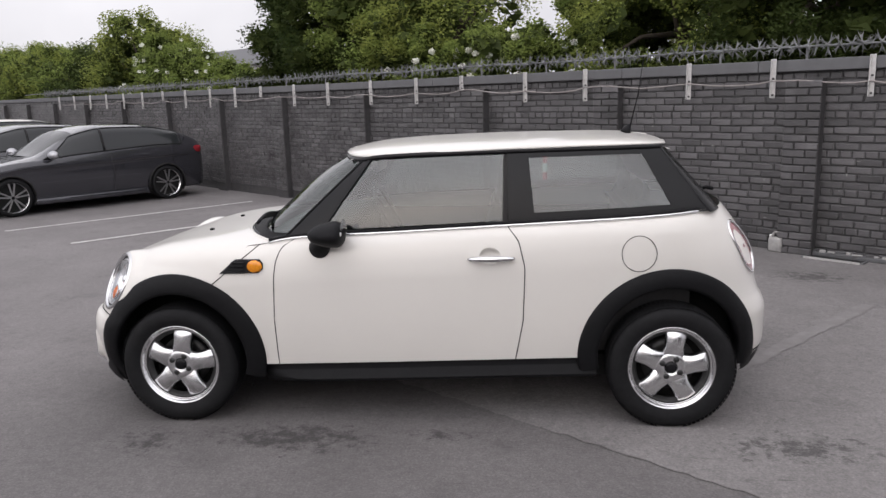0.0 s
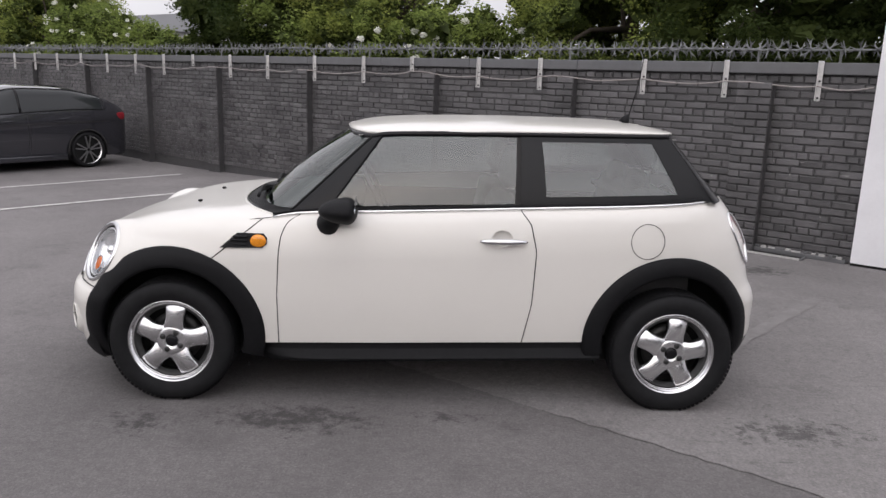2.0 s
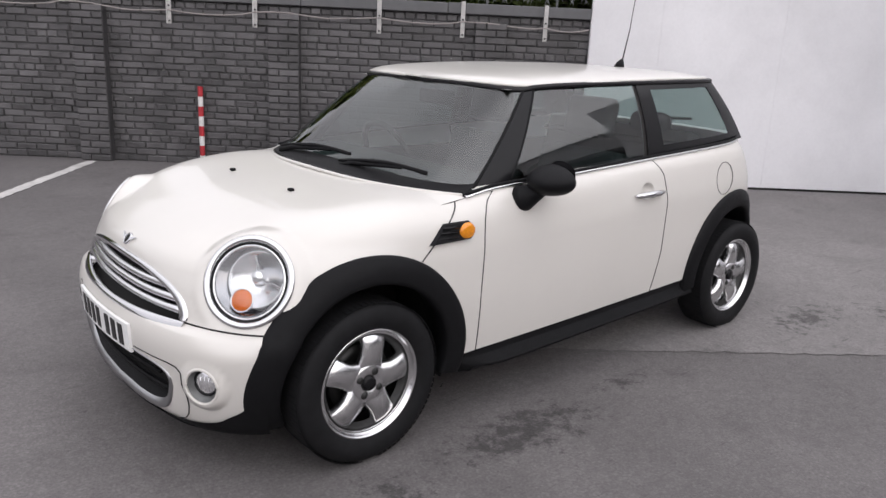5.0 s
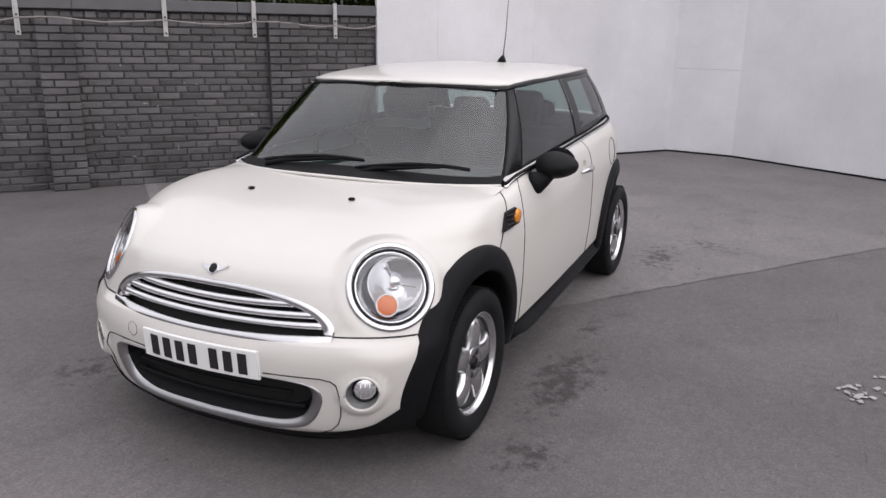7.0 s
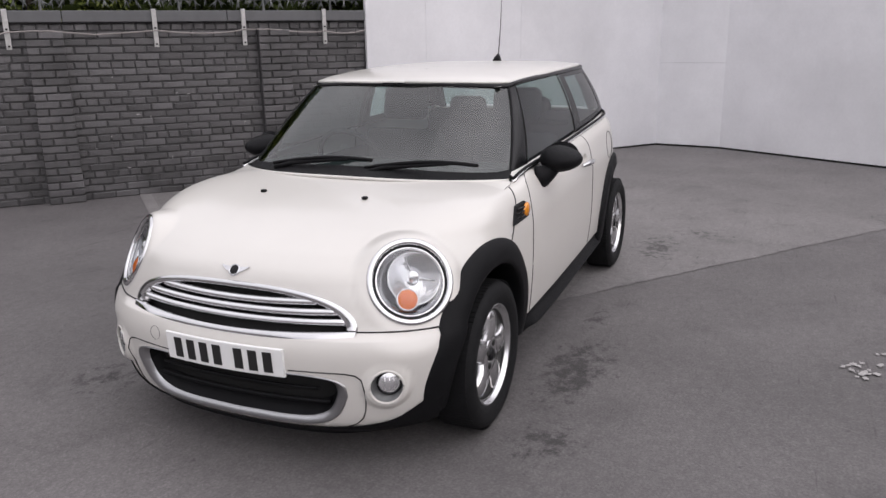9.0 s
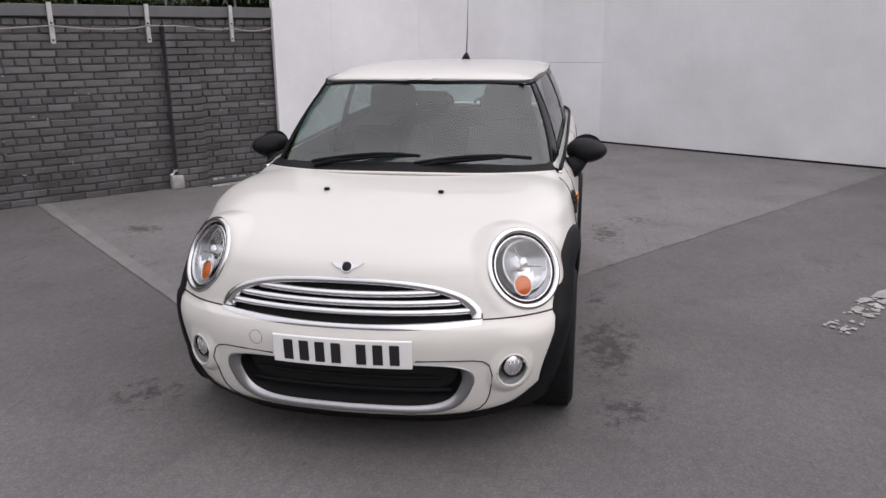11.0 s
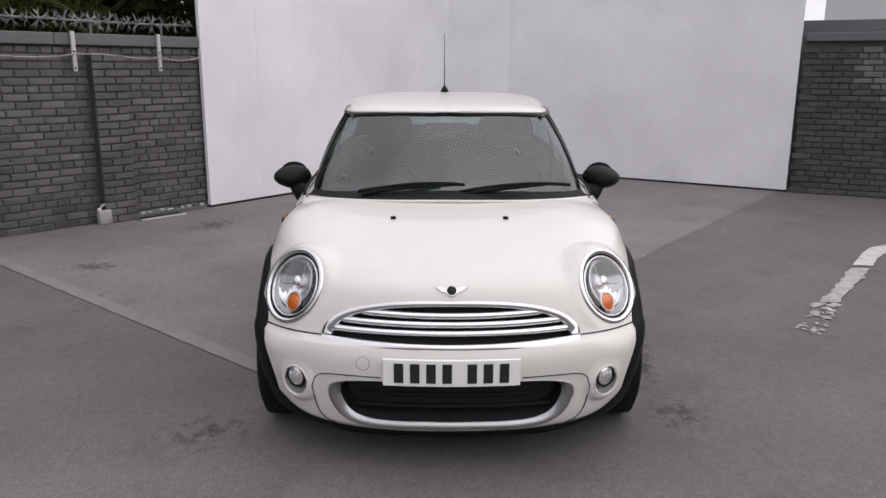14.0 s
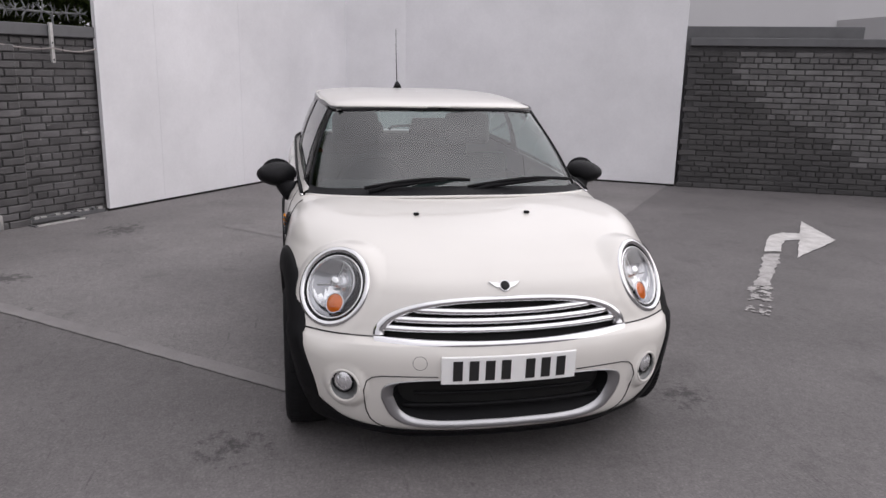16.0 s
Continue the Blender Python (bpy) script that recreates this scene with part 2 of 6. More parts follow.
REFLECTOR = material("lamp_reflector", (0.82, 0.82, 0.84), 0.22, metal=0.85)
BAR_SILVER = material("bright_silver_bar", (0.80, 0.80, 0.81), 0.20, metal=1.0, vary=0.04, scale=30)
DARK_CHROME = material("dark_lamp_chrome", (0.38, 0.38, 0.40), 0.18, metal=1.0)
# near-black that puts the shade inside gaps and hollows into the colour
BLACK_VOID = material("cavity_shade", (0.008, 0.008, 0.008), 0.9)
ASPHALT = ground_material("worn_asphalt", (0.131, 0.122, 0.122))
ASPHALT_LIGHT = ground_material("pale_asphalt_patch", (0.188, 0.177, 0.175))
LINE_PAINT = material("worn_white_line_paint", (0.60, 0.585, 0.57), 0.75, vary=0.35, scale=7, fine=0.3, fine_scale=90, color2=(0.36, 0.345, 0.335))
LINE_PAINT_OLD = material("faint_pale_edge", (0.225, 0.213, 0.210), 0.8, vary=0.5, scale=4, fine=0.3, color2=(0.170, 0.159, 0.157))
FLAKE = material("flaking_line_paint", (0.44, 0.425, 0.415), 0.8, vary=0.5, scale=14, fine=0.4, fine_scale=120, color2=(0.24, 0.228, 0.222))
BRICK_ONE = material("painted_brick", (0.110, 0.105, 0.108), 0.30, vary=0.60, scale=2.6, fine=0.35, fine_scale=90, bump=0.6, bump_scale=60, island="object")
BRICK_MANY = material("painted_brick_run", (0.110, 0.105, 0.108), 0.30, vary=0.60, scale=2.6, fine=0.35, fine_scale=90, bump=0.6, bump_scale=60, island="island")
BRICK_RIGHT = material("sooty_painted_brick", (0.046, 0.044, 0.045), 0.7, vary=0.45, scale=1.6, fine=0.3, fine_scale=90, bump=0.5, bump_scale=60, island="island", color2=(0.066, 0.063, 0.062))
MORTAR = material("dark_painted_mortar", (0.054, 0.052, 0.054), 0.7, vary=0.35, scale=12, bump=0.5, bump_scale=150)
COPING = material("grey_painted_coping", (0.115, 0.115, 0.120), 0.6, vary=0.2, scale=5, fine=0.2)
BOARD = material("white_painted_board", (0.765, 0.76, 0.78), 0.45, vary=0.17, scale=0.8, fine=0.05, fine_scale=30)
GALV = material("galvanised_steel", (0.19, 0.195, 0.195), 0.55, metal=0.3, vary=0.3, scale=30)
WHITE_STEEL = material("white_painted_bracket", (0.53, 0.52, 0.51), 0.5, vary=0.25, scale=25)
CABLE = material("pale_grey_cable", (0.30, 0.27, 0.26), 0.6, vary=0.2, scale=10)
POST_RED = material("red_post_paint", (0.45, 0.03, 0.04), 0.45, vary=0.25, scale=25)
POST_WHITE = material("white_post_paint", (0.72, 0.71, 0.70), 0.45, vary=0.2, scale=25)
BARK = material("tree_bark", (0.07, 0.055, 0.042), 0.9, vary=0.4, scale=12, bump=0.6, bump_scale=30)
LEAF_A = leaf_material("mid_green_leaves", (0.205, 0.250, 0.064), (0.125, 0.172, 0.046))
LEAF_B = leaf_material("dark_green_leaves", (0.048, 0.066, 0.017), (0.021, 0.035, 0.010))
LEAF_C = leaf_material("yellow_green_leaves", (0.228, 0.258, 0.062), (0.135, 0.176, 0.044))
BLOSSOM = material("cream_blossom", (0.78, 0.78, 0.70), 0.8, vary=0.2, scale=10)
ROOF_GREY = material("grey_sheet_roof", (0.25, 0.255, 0.27), 0.6, vary=0.12, scale=0.5)
CLAD_GREY = material("pale_grey_cladding", (0.34, 0.335, 0.34), 0.6, vary=0.08, scale=0.4)
CLAD_PALE = material("pale_grey_sheet_cladding", (0.50, 0.495, 0.505), 0.6, vary=0.06, scale=0.4)
# darker green puts the shade inside the crowns into the leaf colour
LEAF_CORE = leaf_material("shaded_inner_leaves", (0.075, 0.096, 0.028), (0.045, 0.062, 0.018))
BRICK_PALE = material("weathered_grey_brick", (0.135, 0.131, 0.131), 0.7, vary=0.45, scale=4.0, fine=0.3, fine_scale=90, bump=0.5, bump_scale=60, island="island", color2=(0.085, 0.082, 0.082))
SCUFF = material("pale_paint_scuff", (0.42, 0.41, 0.40), 0.8, vary=0.3, scale=40)
JUG = material("pale_plastic_jug", (0.36, 0.35, 0.34), 0.5, vary=0.3, scale=25)


# ---- mesh helpers ----
def link(name, verts, faces, mat, parent=None, label="", smooth=True, normals=None, sharp=None):
    """One mesh object from vertices and faces, under a thing or a part."""
    me = bpy.data.meshes.new(name)
    me.from_pydata([tuple(map(float, v)) for v in verts], [], [tuple(map(int, f)) for f in faces])
    me.materials.append(mat)
    if smooth:
        me.shade_smooth()
        if sharp:
            me.set_sharp_from_angle(angle=radians(sharp))
    if normals is not None:
        me.normals_split_custom_set_from_vertices([tuple(map(float, v)) for v in normals])
    ob = new(name, me)
    if parent:
        ob.parent = parent
    if label:
        ob["label"] = label
    return ob


def part(name, bm, mat, parent=None, label="", smooth=False, sharp=None):
    me = bpy.data.meshes.new(name)
    bm.to_mesh(me)
    bm.free()
    me.materials.append(mat)
    if smooth:
        me.shade_smooth()
        if sharp:
            me.set_sharp_from_angle(angle=radians(sharp))
    ob = new(name, me)
    if parent:
        ob.parent = parent
    if label:
        ob["label"] = label
    return ob


def thing(name, label, category, group="", kind="", at=(0, 0, 0), rz=0.0):
    ob = new(name)
    ob.empty_display_size = 0.2
    ob.matrix_world = pose(*at, 0, 0, rz)
    return tagged(ob, label, category, group, kind)


def box_bm(size, at=(0, 0, 0), bevel=0.0, rz=0.0, bm=None):
    bm = bm or bmesh.new()
    m = pose(*at, 0, 0, rz) @ Matrix.Diagonal((*size, 1))
    made = bmesh.ops.create_cube(bm, size=1.0, matrix=m)
    if bevel:
        es = list({e for v in made["verts"] for e in v.link_edges})
        bmesh.ops.bevel(bm, geom=es, offset=bevel, segments=2, affect="EDGES", profile=0.5)
    return bm


def tube(points, r, n=8, closed=False, flat=1.0):
    """Vertices and faces of a tube along points."""
    P = [Vector(p) for p in points]
    verts, faces = [], []
    up = Vector((0, 0, 1))
    k = len(P)
    for i, p in enumerate(P):
        a = P[(i - 1) % k] if closed or i else P[0]
        b = P[(i + 1) % k] if closed or i < k - 1 else P[-1]
        t = (b - a).normalized()
        s = t.cross(up)
        if s.length < 1e-3:
            s = t.cross(Vector((0, 1, 0)))
        s.normalize()
        w = s.cross(t).normalized()
        rr = r[i] if isinstance(r, (list, tuple)) else r
        for j in range(n):
            c = 2 * math.pi * j / n
            verts.append(p + s * (math.cos(c) * rr) + w * (math.sin(c) * rr * flat))
    rings = k if closed else k - 1
    for i in range(rings):
        for j in range(n):
            a, b = i * n + j, i * n + (j + 1) % n
            c, d = ((i + 1) % k) * n + (j + 1) % n, ((i + 1) % k) * n + j
            faces.append((a, b, c, d))
    if not closed:
        faces.append(tuple(range(n - 1, -1, -1)))
        faces.append(tuple((k - 1) * n + j for j in range(n)))
    return verts, faces


def revolve(profile, n=48, axis="y"):
    """Turns (radius, offset) pairs about the y axis."""
    verts, faces = [], []
    k = len(profile)
    for j in range(n):
        a = 2 * math.pi * j / n
        for r, o in profile:
            verts.append((r * math.cos(a), o, r * math.sin(a)))
    for j in range(n):
        for i in range(k - 1):
            faces.append((j * k + i, j * k + i + 1, ((j + 1) % n) * k + i + 1, ((j + 1) % n) * k + i))
    return verts, faces


def joined(*pieces):
    verts, faces = [], []
    for v, f in pieces:
        o = len(verts)
        verts += [tuple(p) for p in v]
        faces += [tuple(i + o for i in q) for q in f]
    return verts, faces


def moved(piece, m):
    return [m @ Vector(p) for p in piece[0]], piece[1]


def spline(xs, ys):
    """A smooth monotone curve through a few knots."""
    xs, ys = np.array(xs, float), np.array(ys, float)
    h = np.diff(xs)
    dl = np.diff(ys) / h
    m = np.zeros_like(ys)
    for i in range(1, len(xs) - 1):
        if dl[i - 1] * dl[i] > 0:
            w1, w2 = 2 * h[i] + h[i - 1], h[i] + 2 * h[i - 1]
            m[i] = (w1 + w2) / (w1 / dl[i - 1] + w2 / dl[i])
    m[0], m[-1] = dl[0], dl[-1]

    def f(x):
        x = np.clip(np.asarray(x, float), xs[0], xs[-1])
        i = np.clip(np.searchsorted(xs, x) - 1, 0, len(xs) - 2)
        t = (x - xs[i]) / h[i]
        return (ys[i] * (1 + 2 * t) * (1 - t) ** 2 + m[i] * h[i] * t * (1 - t) ** 2 + ys[i + 1] * t * t * (3 - 2 * t) + m[i + 1] * h[i] * t * t * (t - 1))
    return f


def sheet(fn, us, vs, keep=None):
    """A grid of fn(u, v) with normals taken from the surface itself; keep(point) drops faces."""
    U, V = np.meshgrid(us, vs, indexing="ij")
    P = fn(U, V)
    e = 1e-4
    N = np.cross(fn(U + e, V) - fn(U - e, V), fn(U, V + e) - fn(U, V - e))
    L = np.linalg.norm(N, axis=-1, keepdims=True)
    N = N / np.maximum(L, 1e-12)
    nu, nv = len(us), len(vs)
    pts, nor = P.reshape(-1, 3), N.reshape(-1, 3)
    faces = []
    for i in range(nu - 1):
        for j in range(nv - 1):
            q = (i * nv + j, (i + 1) * nv + j, (i + 1) * nv + j + 1, i * nv + j + 1)
            if keep is None or keep(pts[list(q)].mean(0)):
                faces.append(q)
    return pts, faces, nor


def mirrored(pts, faces, nor):
    """The sheet and its mirror image across the car's middle plane."""
    k = len(pts)
    p2, n2 = pts * [1, -1, 1], nor * [1, -1, 1]
    return np.vstack([pts, p2]), list(faces) + [tuple(i + k for i in reversed(f)) for f in faces], np.vstack([nor, n2])


# ---- the yard ----
P0, DIR, NRM = Vector((2.99, 3.60, 0)), Vector((-.7615, .648, 0)), Vector((-.648, -.7615, 0))
WALL_H = 1.75


def dip(x, y):
    """The yard falls a little towards its far corner."""
    t = max(0.0, min(1.0, ((-.6 * x + .8 * y) - 5.0) / 6.0))
    return -0.16 * t * t * (3 - 2 * t)


def on_wall(s, out=0.0, z=0.0):
    p = P0 + DIR * s + NRM * out
    return Vector((p.x, p.y, z))


gv = []
gx = np.concatenate([[-900, -300, -100, -50], np.arange(-24, 24.1, 1.0), [50, 100, 300, 900]])
for x in gx:
    for y in gx:
        gv.append((x, y, dip(x, y) if abs(x) < 30 and abs(y) < 30 else dip(max(-30, min(30, x)), max(-30, min(30, y)))))
k = len(gx)
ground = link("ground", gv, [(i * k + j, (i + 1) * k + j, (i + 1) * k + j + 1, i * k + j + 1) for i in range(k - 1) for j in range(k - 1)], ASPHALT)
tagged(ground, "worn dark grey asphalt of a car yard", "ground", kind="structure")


def flat(name, outline, mat, label, category, z=.004, kind="structure", rough_edge=0.0, seed=1):
    """A thin paint or surface patch lying on the ground."""
    rnd = random.Random(seed)
    pts = []
    for i, (x, y) in enumerate(outline):
        x2, y2 = outline[(i + 1) % len(outline)]
        m = max(1, int(math.hypot(x2 - x, y2 - y) / .06)) if rough_edge else 1
        for j in range(m):
            t = j / m
            pts.append((x + (x2 - x) * t + rnd.uniform(-1, 1) * rough_edge, y + (y2 - y) * t + rnd.uniform(-1, 1) * rough_edge))
    bm = bmesh.new()
    vs = [bm.verts.new((x, y, dip(x, y) + z)) for x, y in pts]
    bm.faces.new(vs)
    bmesh.ops.triangulate(bm, faces=bm.faces)
    bmesh.ops.recalc_face_normals(bm, faces=bm.faces)
    return tagged(part(name, bm, mat), label, category, kind=kind)


flat("pavement_patch", [(2.75, 5.15), (-1.20, .55), (-.30, -.15), (5.35, -4.35), (9, -2), (9, 2)], ASPHALT_LIGHT, "paler resurfaced asphalt patch", "pavement", rough_edge=.012, seed=17)
flat("patch_edge", [(2.72, 5.16), (2.81, 5.09), (-1.13, .495), (-1.215, .56)], LINE_PAINT_OLD, "faint pale edge of the resurfaced patch", "road marking", z=.0055, rough_edge=.004, seed=9)
flat("parking_line", [(-4.29, 8.79), (-4.21, 8.73), (-6.68, 5.59), (-6.76, 5.65)], LINE_PAINT, "worn white parking bay line", "road marking", z=.006, rough_edge=.012, seed=2)
flat("parking_line", [(-2.19, 7.52), (-2.11, 7.46), (-4.85, 4.19), (-4.93, 4.25)], LINE_PAINT, "worn white parking bay line", "road marking", z=.006, rough_edge=.012, seed=3)
flat("parking_line", [(-.22, 6.10), (-.13, 6.03), (-2.82, 2.62), (-2.91, 2.69)], LINE_PAINT, "worn white parking bay line", "road marking", z=.006, rough_edge=.012, seed=4)
flat("faded_line", [(3.02, 1.45), (3.09, 1.38), (1.2, -.62), (1.13, -.55)], material("very_faded_line_paint", (0.21, 0.20, 0.197), .8, vary=.4, scale=9, fine=.3, color2=(.15, .14, .139)), "almost worn-off white line", "road marking", z=.008, rough_edge=.015, seed=5)
flat("turn_arrow", [(.42, -2.55), (.42, -2.66), (1.33, -3.38), (1.36, -3.22)], FLAKE, "worn white shaft of a turning arrow", "road marking", z=.008, rough_edge=.022, seed=6)
flat("turn_arrow", [(1.44, -3.28), (1.80, -3.54), (2.07, -3.76), (2.17, -3.95), (2.11, -4.11), (2.70, -4.55), (1.78, -4.26), (1.19, -3.43), (1.85, -3.92), (1.84, -3.76), (1.60, -3.56), (1.42, -3.44)], LINE_PAINT, "white head of a painted turning arrow", "road marking", z=.008, rough_edge=.006, seed=7)
rr = random.Random(21)
for _ in range(70):
    t_, w_ = rr.random(), rr.uniform(-.075, .075)
    x_, y_ = -.20 + .66 * t_ + w_ * .55, -2.16 - .46 * t_ + w_ * .85
    r_ = rr.uniform(.008, .030) * (.6 + .6 * t_)
    if _ == 0:
        chips = bmesh.new()
    k_ = 9
    chips.faces.new([chips.verts.new((x_ + r_ * rr.uniform(.4, 1.6) * math.cos(6.283 * i / k_), y_ + r_ * rr.uniform(.4, 1.3) * math.sin(6.283 * i / k_), .0075 + .0008 * rr.random())) for i in range(k_)])
tagged(part("paint_flakes", chips, FLAKE), "flaking end of a white painted arrow", "road marking", kind="stuff")


# ---- brick walls ----
def brick_mesh(w, h=.061, d=.03, c=.006):
    """The face of one brick, its arrises chamfered."""
    v = []
    for y, ins in ((0, 0), (d - c, 0), (d, c)):
        v += [(-w / 2 + ins, y, -h / 2 + ins), (w / 2 - ins, y, -h / 2 + ins), (w / 2 - ins, y, h / 2 - ins), (-w / 2 + ins, y, h / 2 - ins)]
    f = []
    for r in (0, 4):
        f += [(r + i, r + (i + 1) % 4, r + 4 + (i + 1) % 4, r + 4 + i) for i in range(4)]
    return v, f + [(8, 9, 10, 11)]


COURSE, STRETCH, HEAD, JOINT = .0725, .212, .100, .012
mesh_of = {}
for key, w in (("stretcher", STRETCH), ("header", HEAD)):
    v, f = brick_mesh(w)
    me = bpy.data.meshes.new("brick_" + key)
    me.from_pydata(v, [], f)
    me.materials.append(BRICK_ONE)
    mesh_of[key] = me


def lay(wall, origin, along, normal, length, height, near=None, seed=3, mat=BRICK_MANY, holes=(), pale=None):
    """Courses of brick on a wall's face: those in the near stretch as pieces, the rest joined."""
    rnd = random.Random(seed)
    basis = Matrix((along, normal, Vector((0, 0, 1)))).transposed().to_4x4()
    sv, sf, pv, pf = [], [], [], []
    row = 0
    count = 0
    while (row + 1) * COURSE < height:
        z = (row + .5) * COURSE
        heads = row % 5 == 3
        w = HEAD if heads else STRETCH
        step = w + JOINT
        s = -step * (.5 if row % 2 else 0.0) - rnd.uniform(0, .04)
        while s < length:
            s0 = s + w / 2
            if 0 <= s0 <= length and not any(a < s0 < b for a, b in holes):
                p = origin + along * s0 + Vector((0, 0, z + rnd.uniform(-.002, .002)))
                m = Matrix.Translation(p + normal * rnd.uniform(-.008, .004)) @ basis @ Matrix.Rotation(rnd.uniform(-.012, .012), 4, "Y") @ Matrix.Rotation(rnd.uniform(-.035, .05), 4, "X") @ Matrix.Diagonal((1 + rnd.uniform(-.035, .02), 1, 1 + rnd.uniform(-.07, .05), 1))
                if near and near[0] < s0 < near[1] and near[2] < z < near[3] and count < 300:
                    count += 1
                    b = new("brick", mesh_of["header" if heads else "stretcher"])
                    b.matrix_world = m
                    b.parent = wall
                else:
                    v, f = brick_mesh(w)
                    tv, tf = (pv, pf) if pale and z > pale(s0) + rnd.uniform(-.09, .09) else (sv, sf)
                    o = len(tv)
                    tv += [m @ Vector(q) for q in v]
                    tf += [tuple(i + o for i in q) for q in f]
            s += step
        row += 1
    ob = link("brickwork", sv, sf, mat, wall, smooth=False)
    ob["kind"] = "stuff"
    if pv:
        ob = link("pale_brickwork", pv, pf, BRICK_PALE, wall, smooth=False)
        ob["kind"] = "stuff"


S0, S1 = -1.40, 33.0
wall_a = part("wall_north", box_bm((S1 - S0, .24, WALL_H + .30), (0, 0, 0)), MORTAR)
mid = on_wall((S0 + S1) / 2, -.12, WALL_H / 2 - .15)
wall_a.matrix_world = pose(mid.x, mid.y, mid.z, 0, 0, math.degrees(math.atan2(DIR.y, DIR.x)))
tagged(wall_a, "long brick wall painted dark grey", "wall", kind="structure")
bpy.context.view_layer.update()
PIERS = [-.47, 1.735, 3.82, 6.36, 8.71, 10.99, 13.4, 15.9, 18.4, 20.9, 23.4, 25.9, 28.4, 30.9]

cop = thing("wall_coping", "smooth grey painted coping along the wall top", "coping", kind="structure")
for i in range(22):
    a, b = S0 + i * (S1 - S0) / 22, S0 + (i + 1) * (S1 - S0) / 22
    c = on_wall((a + b) / 2, -.105, WALL_H + .055)
    o = part("coping_stone", box_bm((b - a - .004, .33, .11), (0, 0, 0), .008), COPING, cop)
    o.matrix_world = pose(c.x, c.y, c.z, 0, 0, math.degrees(math.atan2(DIR.y, DIR.x)))
for i, s in enumerate(PIERS):
    c = on_wall(s + .165, .050, WALL_H / 2 - .19)
    pier = part("wall_pier", box_bm((.330, .11, WALL_H + .25), (0, 0, 0), .003), MORTAR)
    pier.matrix_world = pose(c.x, c.y, c.z, 0, 0, math.degrees(math.atan2(DIR.y, DIR.x)))
    tagged(pier, "dark grey painted brick pier against the wall", "pier", "wall piers", "structure")
    rnd = random.Random(40 + i)
    bpy.context.view_layer.update()
    sv, sf = [], []
    for row in range(int((WALL_H - .07) / COURSE)):
        z = (row + .5) * COURSE
        cuts = [(.0, .212), (.224, .33)] if row % 2 else [(.0, .106), (.118, .33)]
        for a, b in cuts:
            v, f = brick_mesh(b - a)
            m = Matrix.Translation(on_wall(s + .33 - (a + b) / 2, .094, z)) @ Matrix((-DIR, NRM, Vector((0, 0, 1)))).transposed().to_4x4()
            o = len(sv)
            sv += [m @ Vector(q) for q in v]
            sf += [tuple(j + o for j in q) for q in f]
    run = link("pier_brickwork", sv, sf, BRICK_MANY, None, smooth=False)
    run.parent = pier
    run.matrix_parent_inverse = pier.matrix_world.inverted()
    run["kind"] = "stuff"

# brackets, cable, spikes
BR = [-.88, 0, .887, 2.206, 3.12, 4.245, 5.17, 6.22, 7.35, 8.35, 9.45, 10.4, 11.4, 12.5, 13.6, 14.7, 15.8, 16.9, 18.0, 19.2, 20.4]
WALL_RZ = math.degrees(math.atan2(DIR.y, DIR.x))
for i, s in enumerate(BR):
    short = i in (5, 10, 14)
    ln = .20 if short else .37
    br = thing("wall_bracket", "white painted steel bracket bolted to the coping", "bracket", "wall brackets", at=tuple(on_wall(s, .075, 1.875 - ln)), rz=WALL_RZ)
    part("strap", box_bm((.042, .006, ln), (0, 0, ln / 2), .001), WHITE_STEEL, br)
    part("rib", box_bm((.006, .030, ln), (.021, .012, ln / 2), .001), WHITE_STEEL, br)
    for z in (.03, ln * .5):
        part("bolt", box_bm((.018, .012, .018), (0, .006, z), .003), DARK_METAL, br)
cpts = []
for a, b in zip([-1.34] + BR[:-1], BR):
    for t in np.linspace(0, 1, 8)[:-1]:
        s = a + (b - a) * t
        near_pier = max(0, 1 - min(abs(s - (q + .165)) for q in PIERS) / .45)
        cpts.append(tuple(on_wall(s, .092 + .03 * near_pier, 1.655 + .045 * near_pier - .03 * math.sin(math.pi * t) + .012 * math.sin(s * 1.7))))
cable = link("wall_cable", *tube(cpts, .0075, 6), CABLE)
tagged(cable, "pale grey cable slung along the wall brackets", "cable")
spk = thing("spike_rail", "galvanised anti-climb spike rail above the coping", "spike rail", at=tuple(on_wall(0, -.06, 1.86)))


def under(ob, parent):
    ob.parent = parent
    ob.matrix_parent_inverse = parent.matrix_world.inverted()
    return ob


bpy.context.view_layer.update()
rail = link("rail", *tube([tuple(on_wall(s, -.06, 1.985 + .008 * math.sin(s * 2))) for s in np.linspace(-1.33, 24, 120)], .011, 6), GALV)
under(rail, spk)
for s in (-1.0, -.25, .62, 1.9, 2.9, 4.0, 5.2, 6.4, 7.6, 8.8, 10.2, 11.6, 13.0):
    o = part("rail_post", box_bm((.02, .02, .13), tuple(on_wall(s, -.06, 1.92)), .002), GALV)
    under(o, spk)
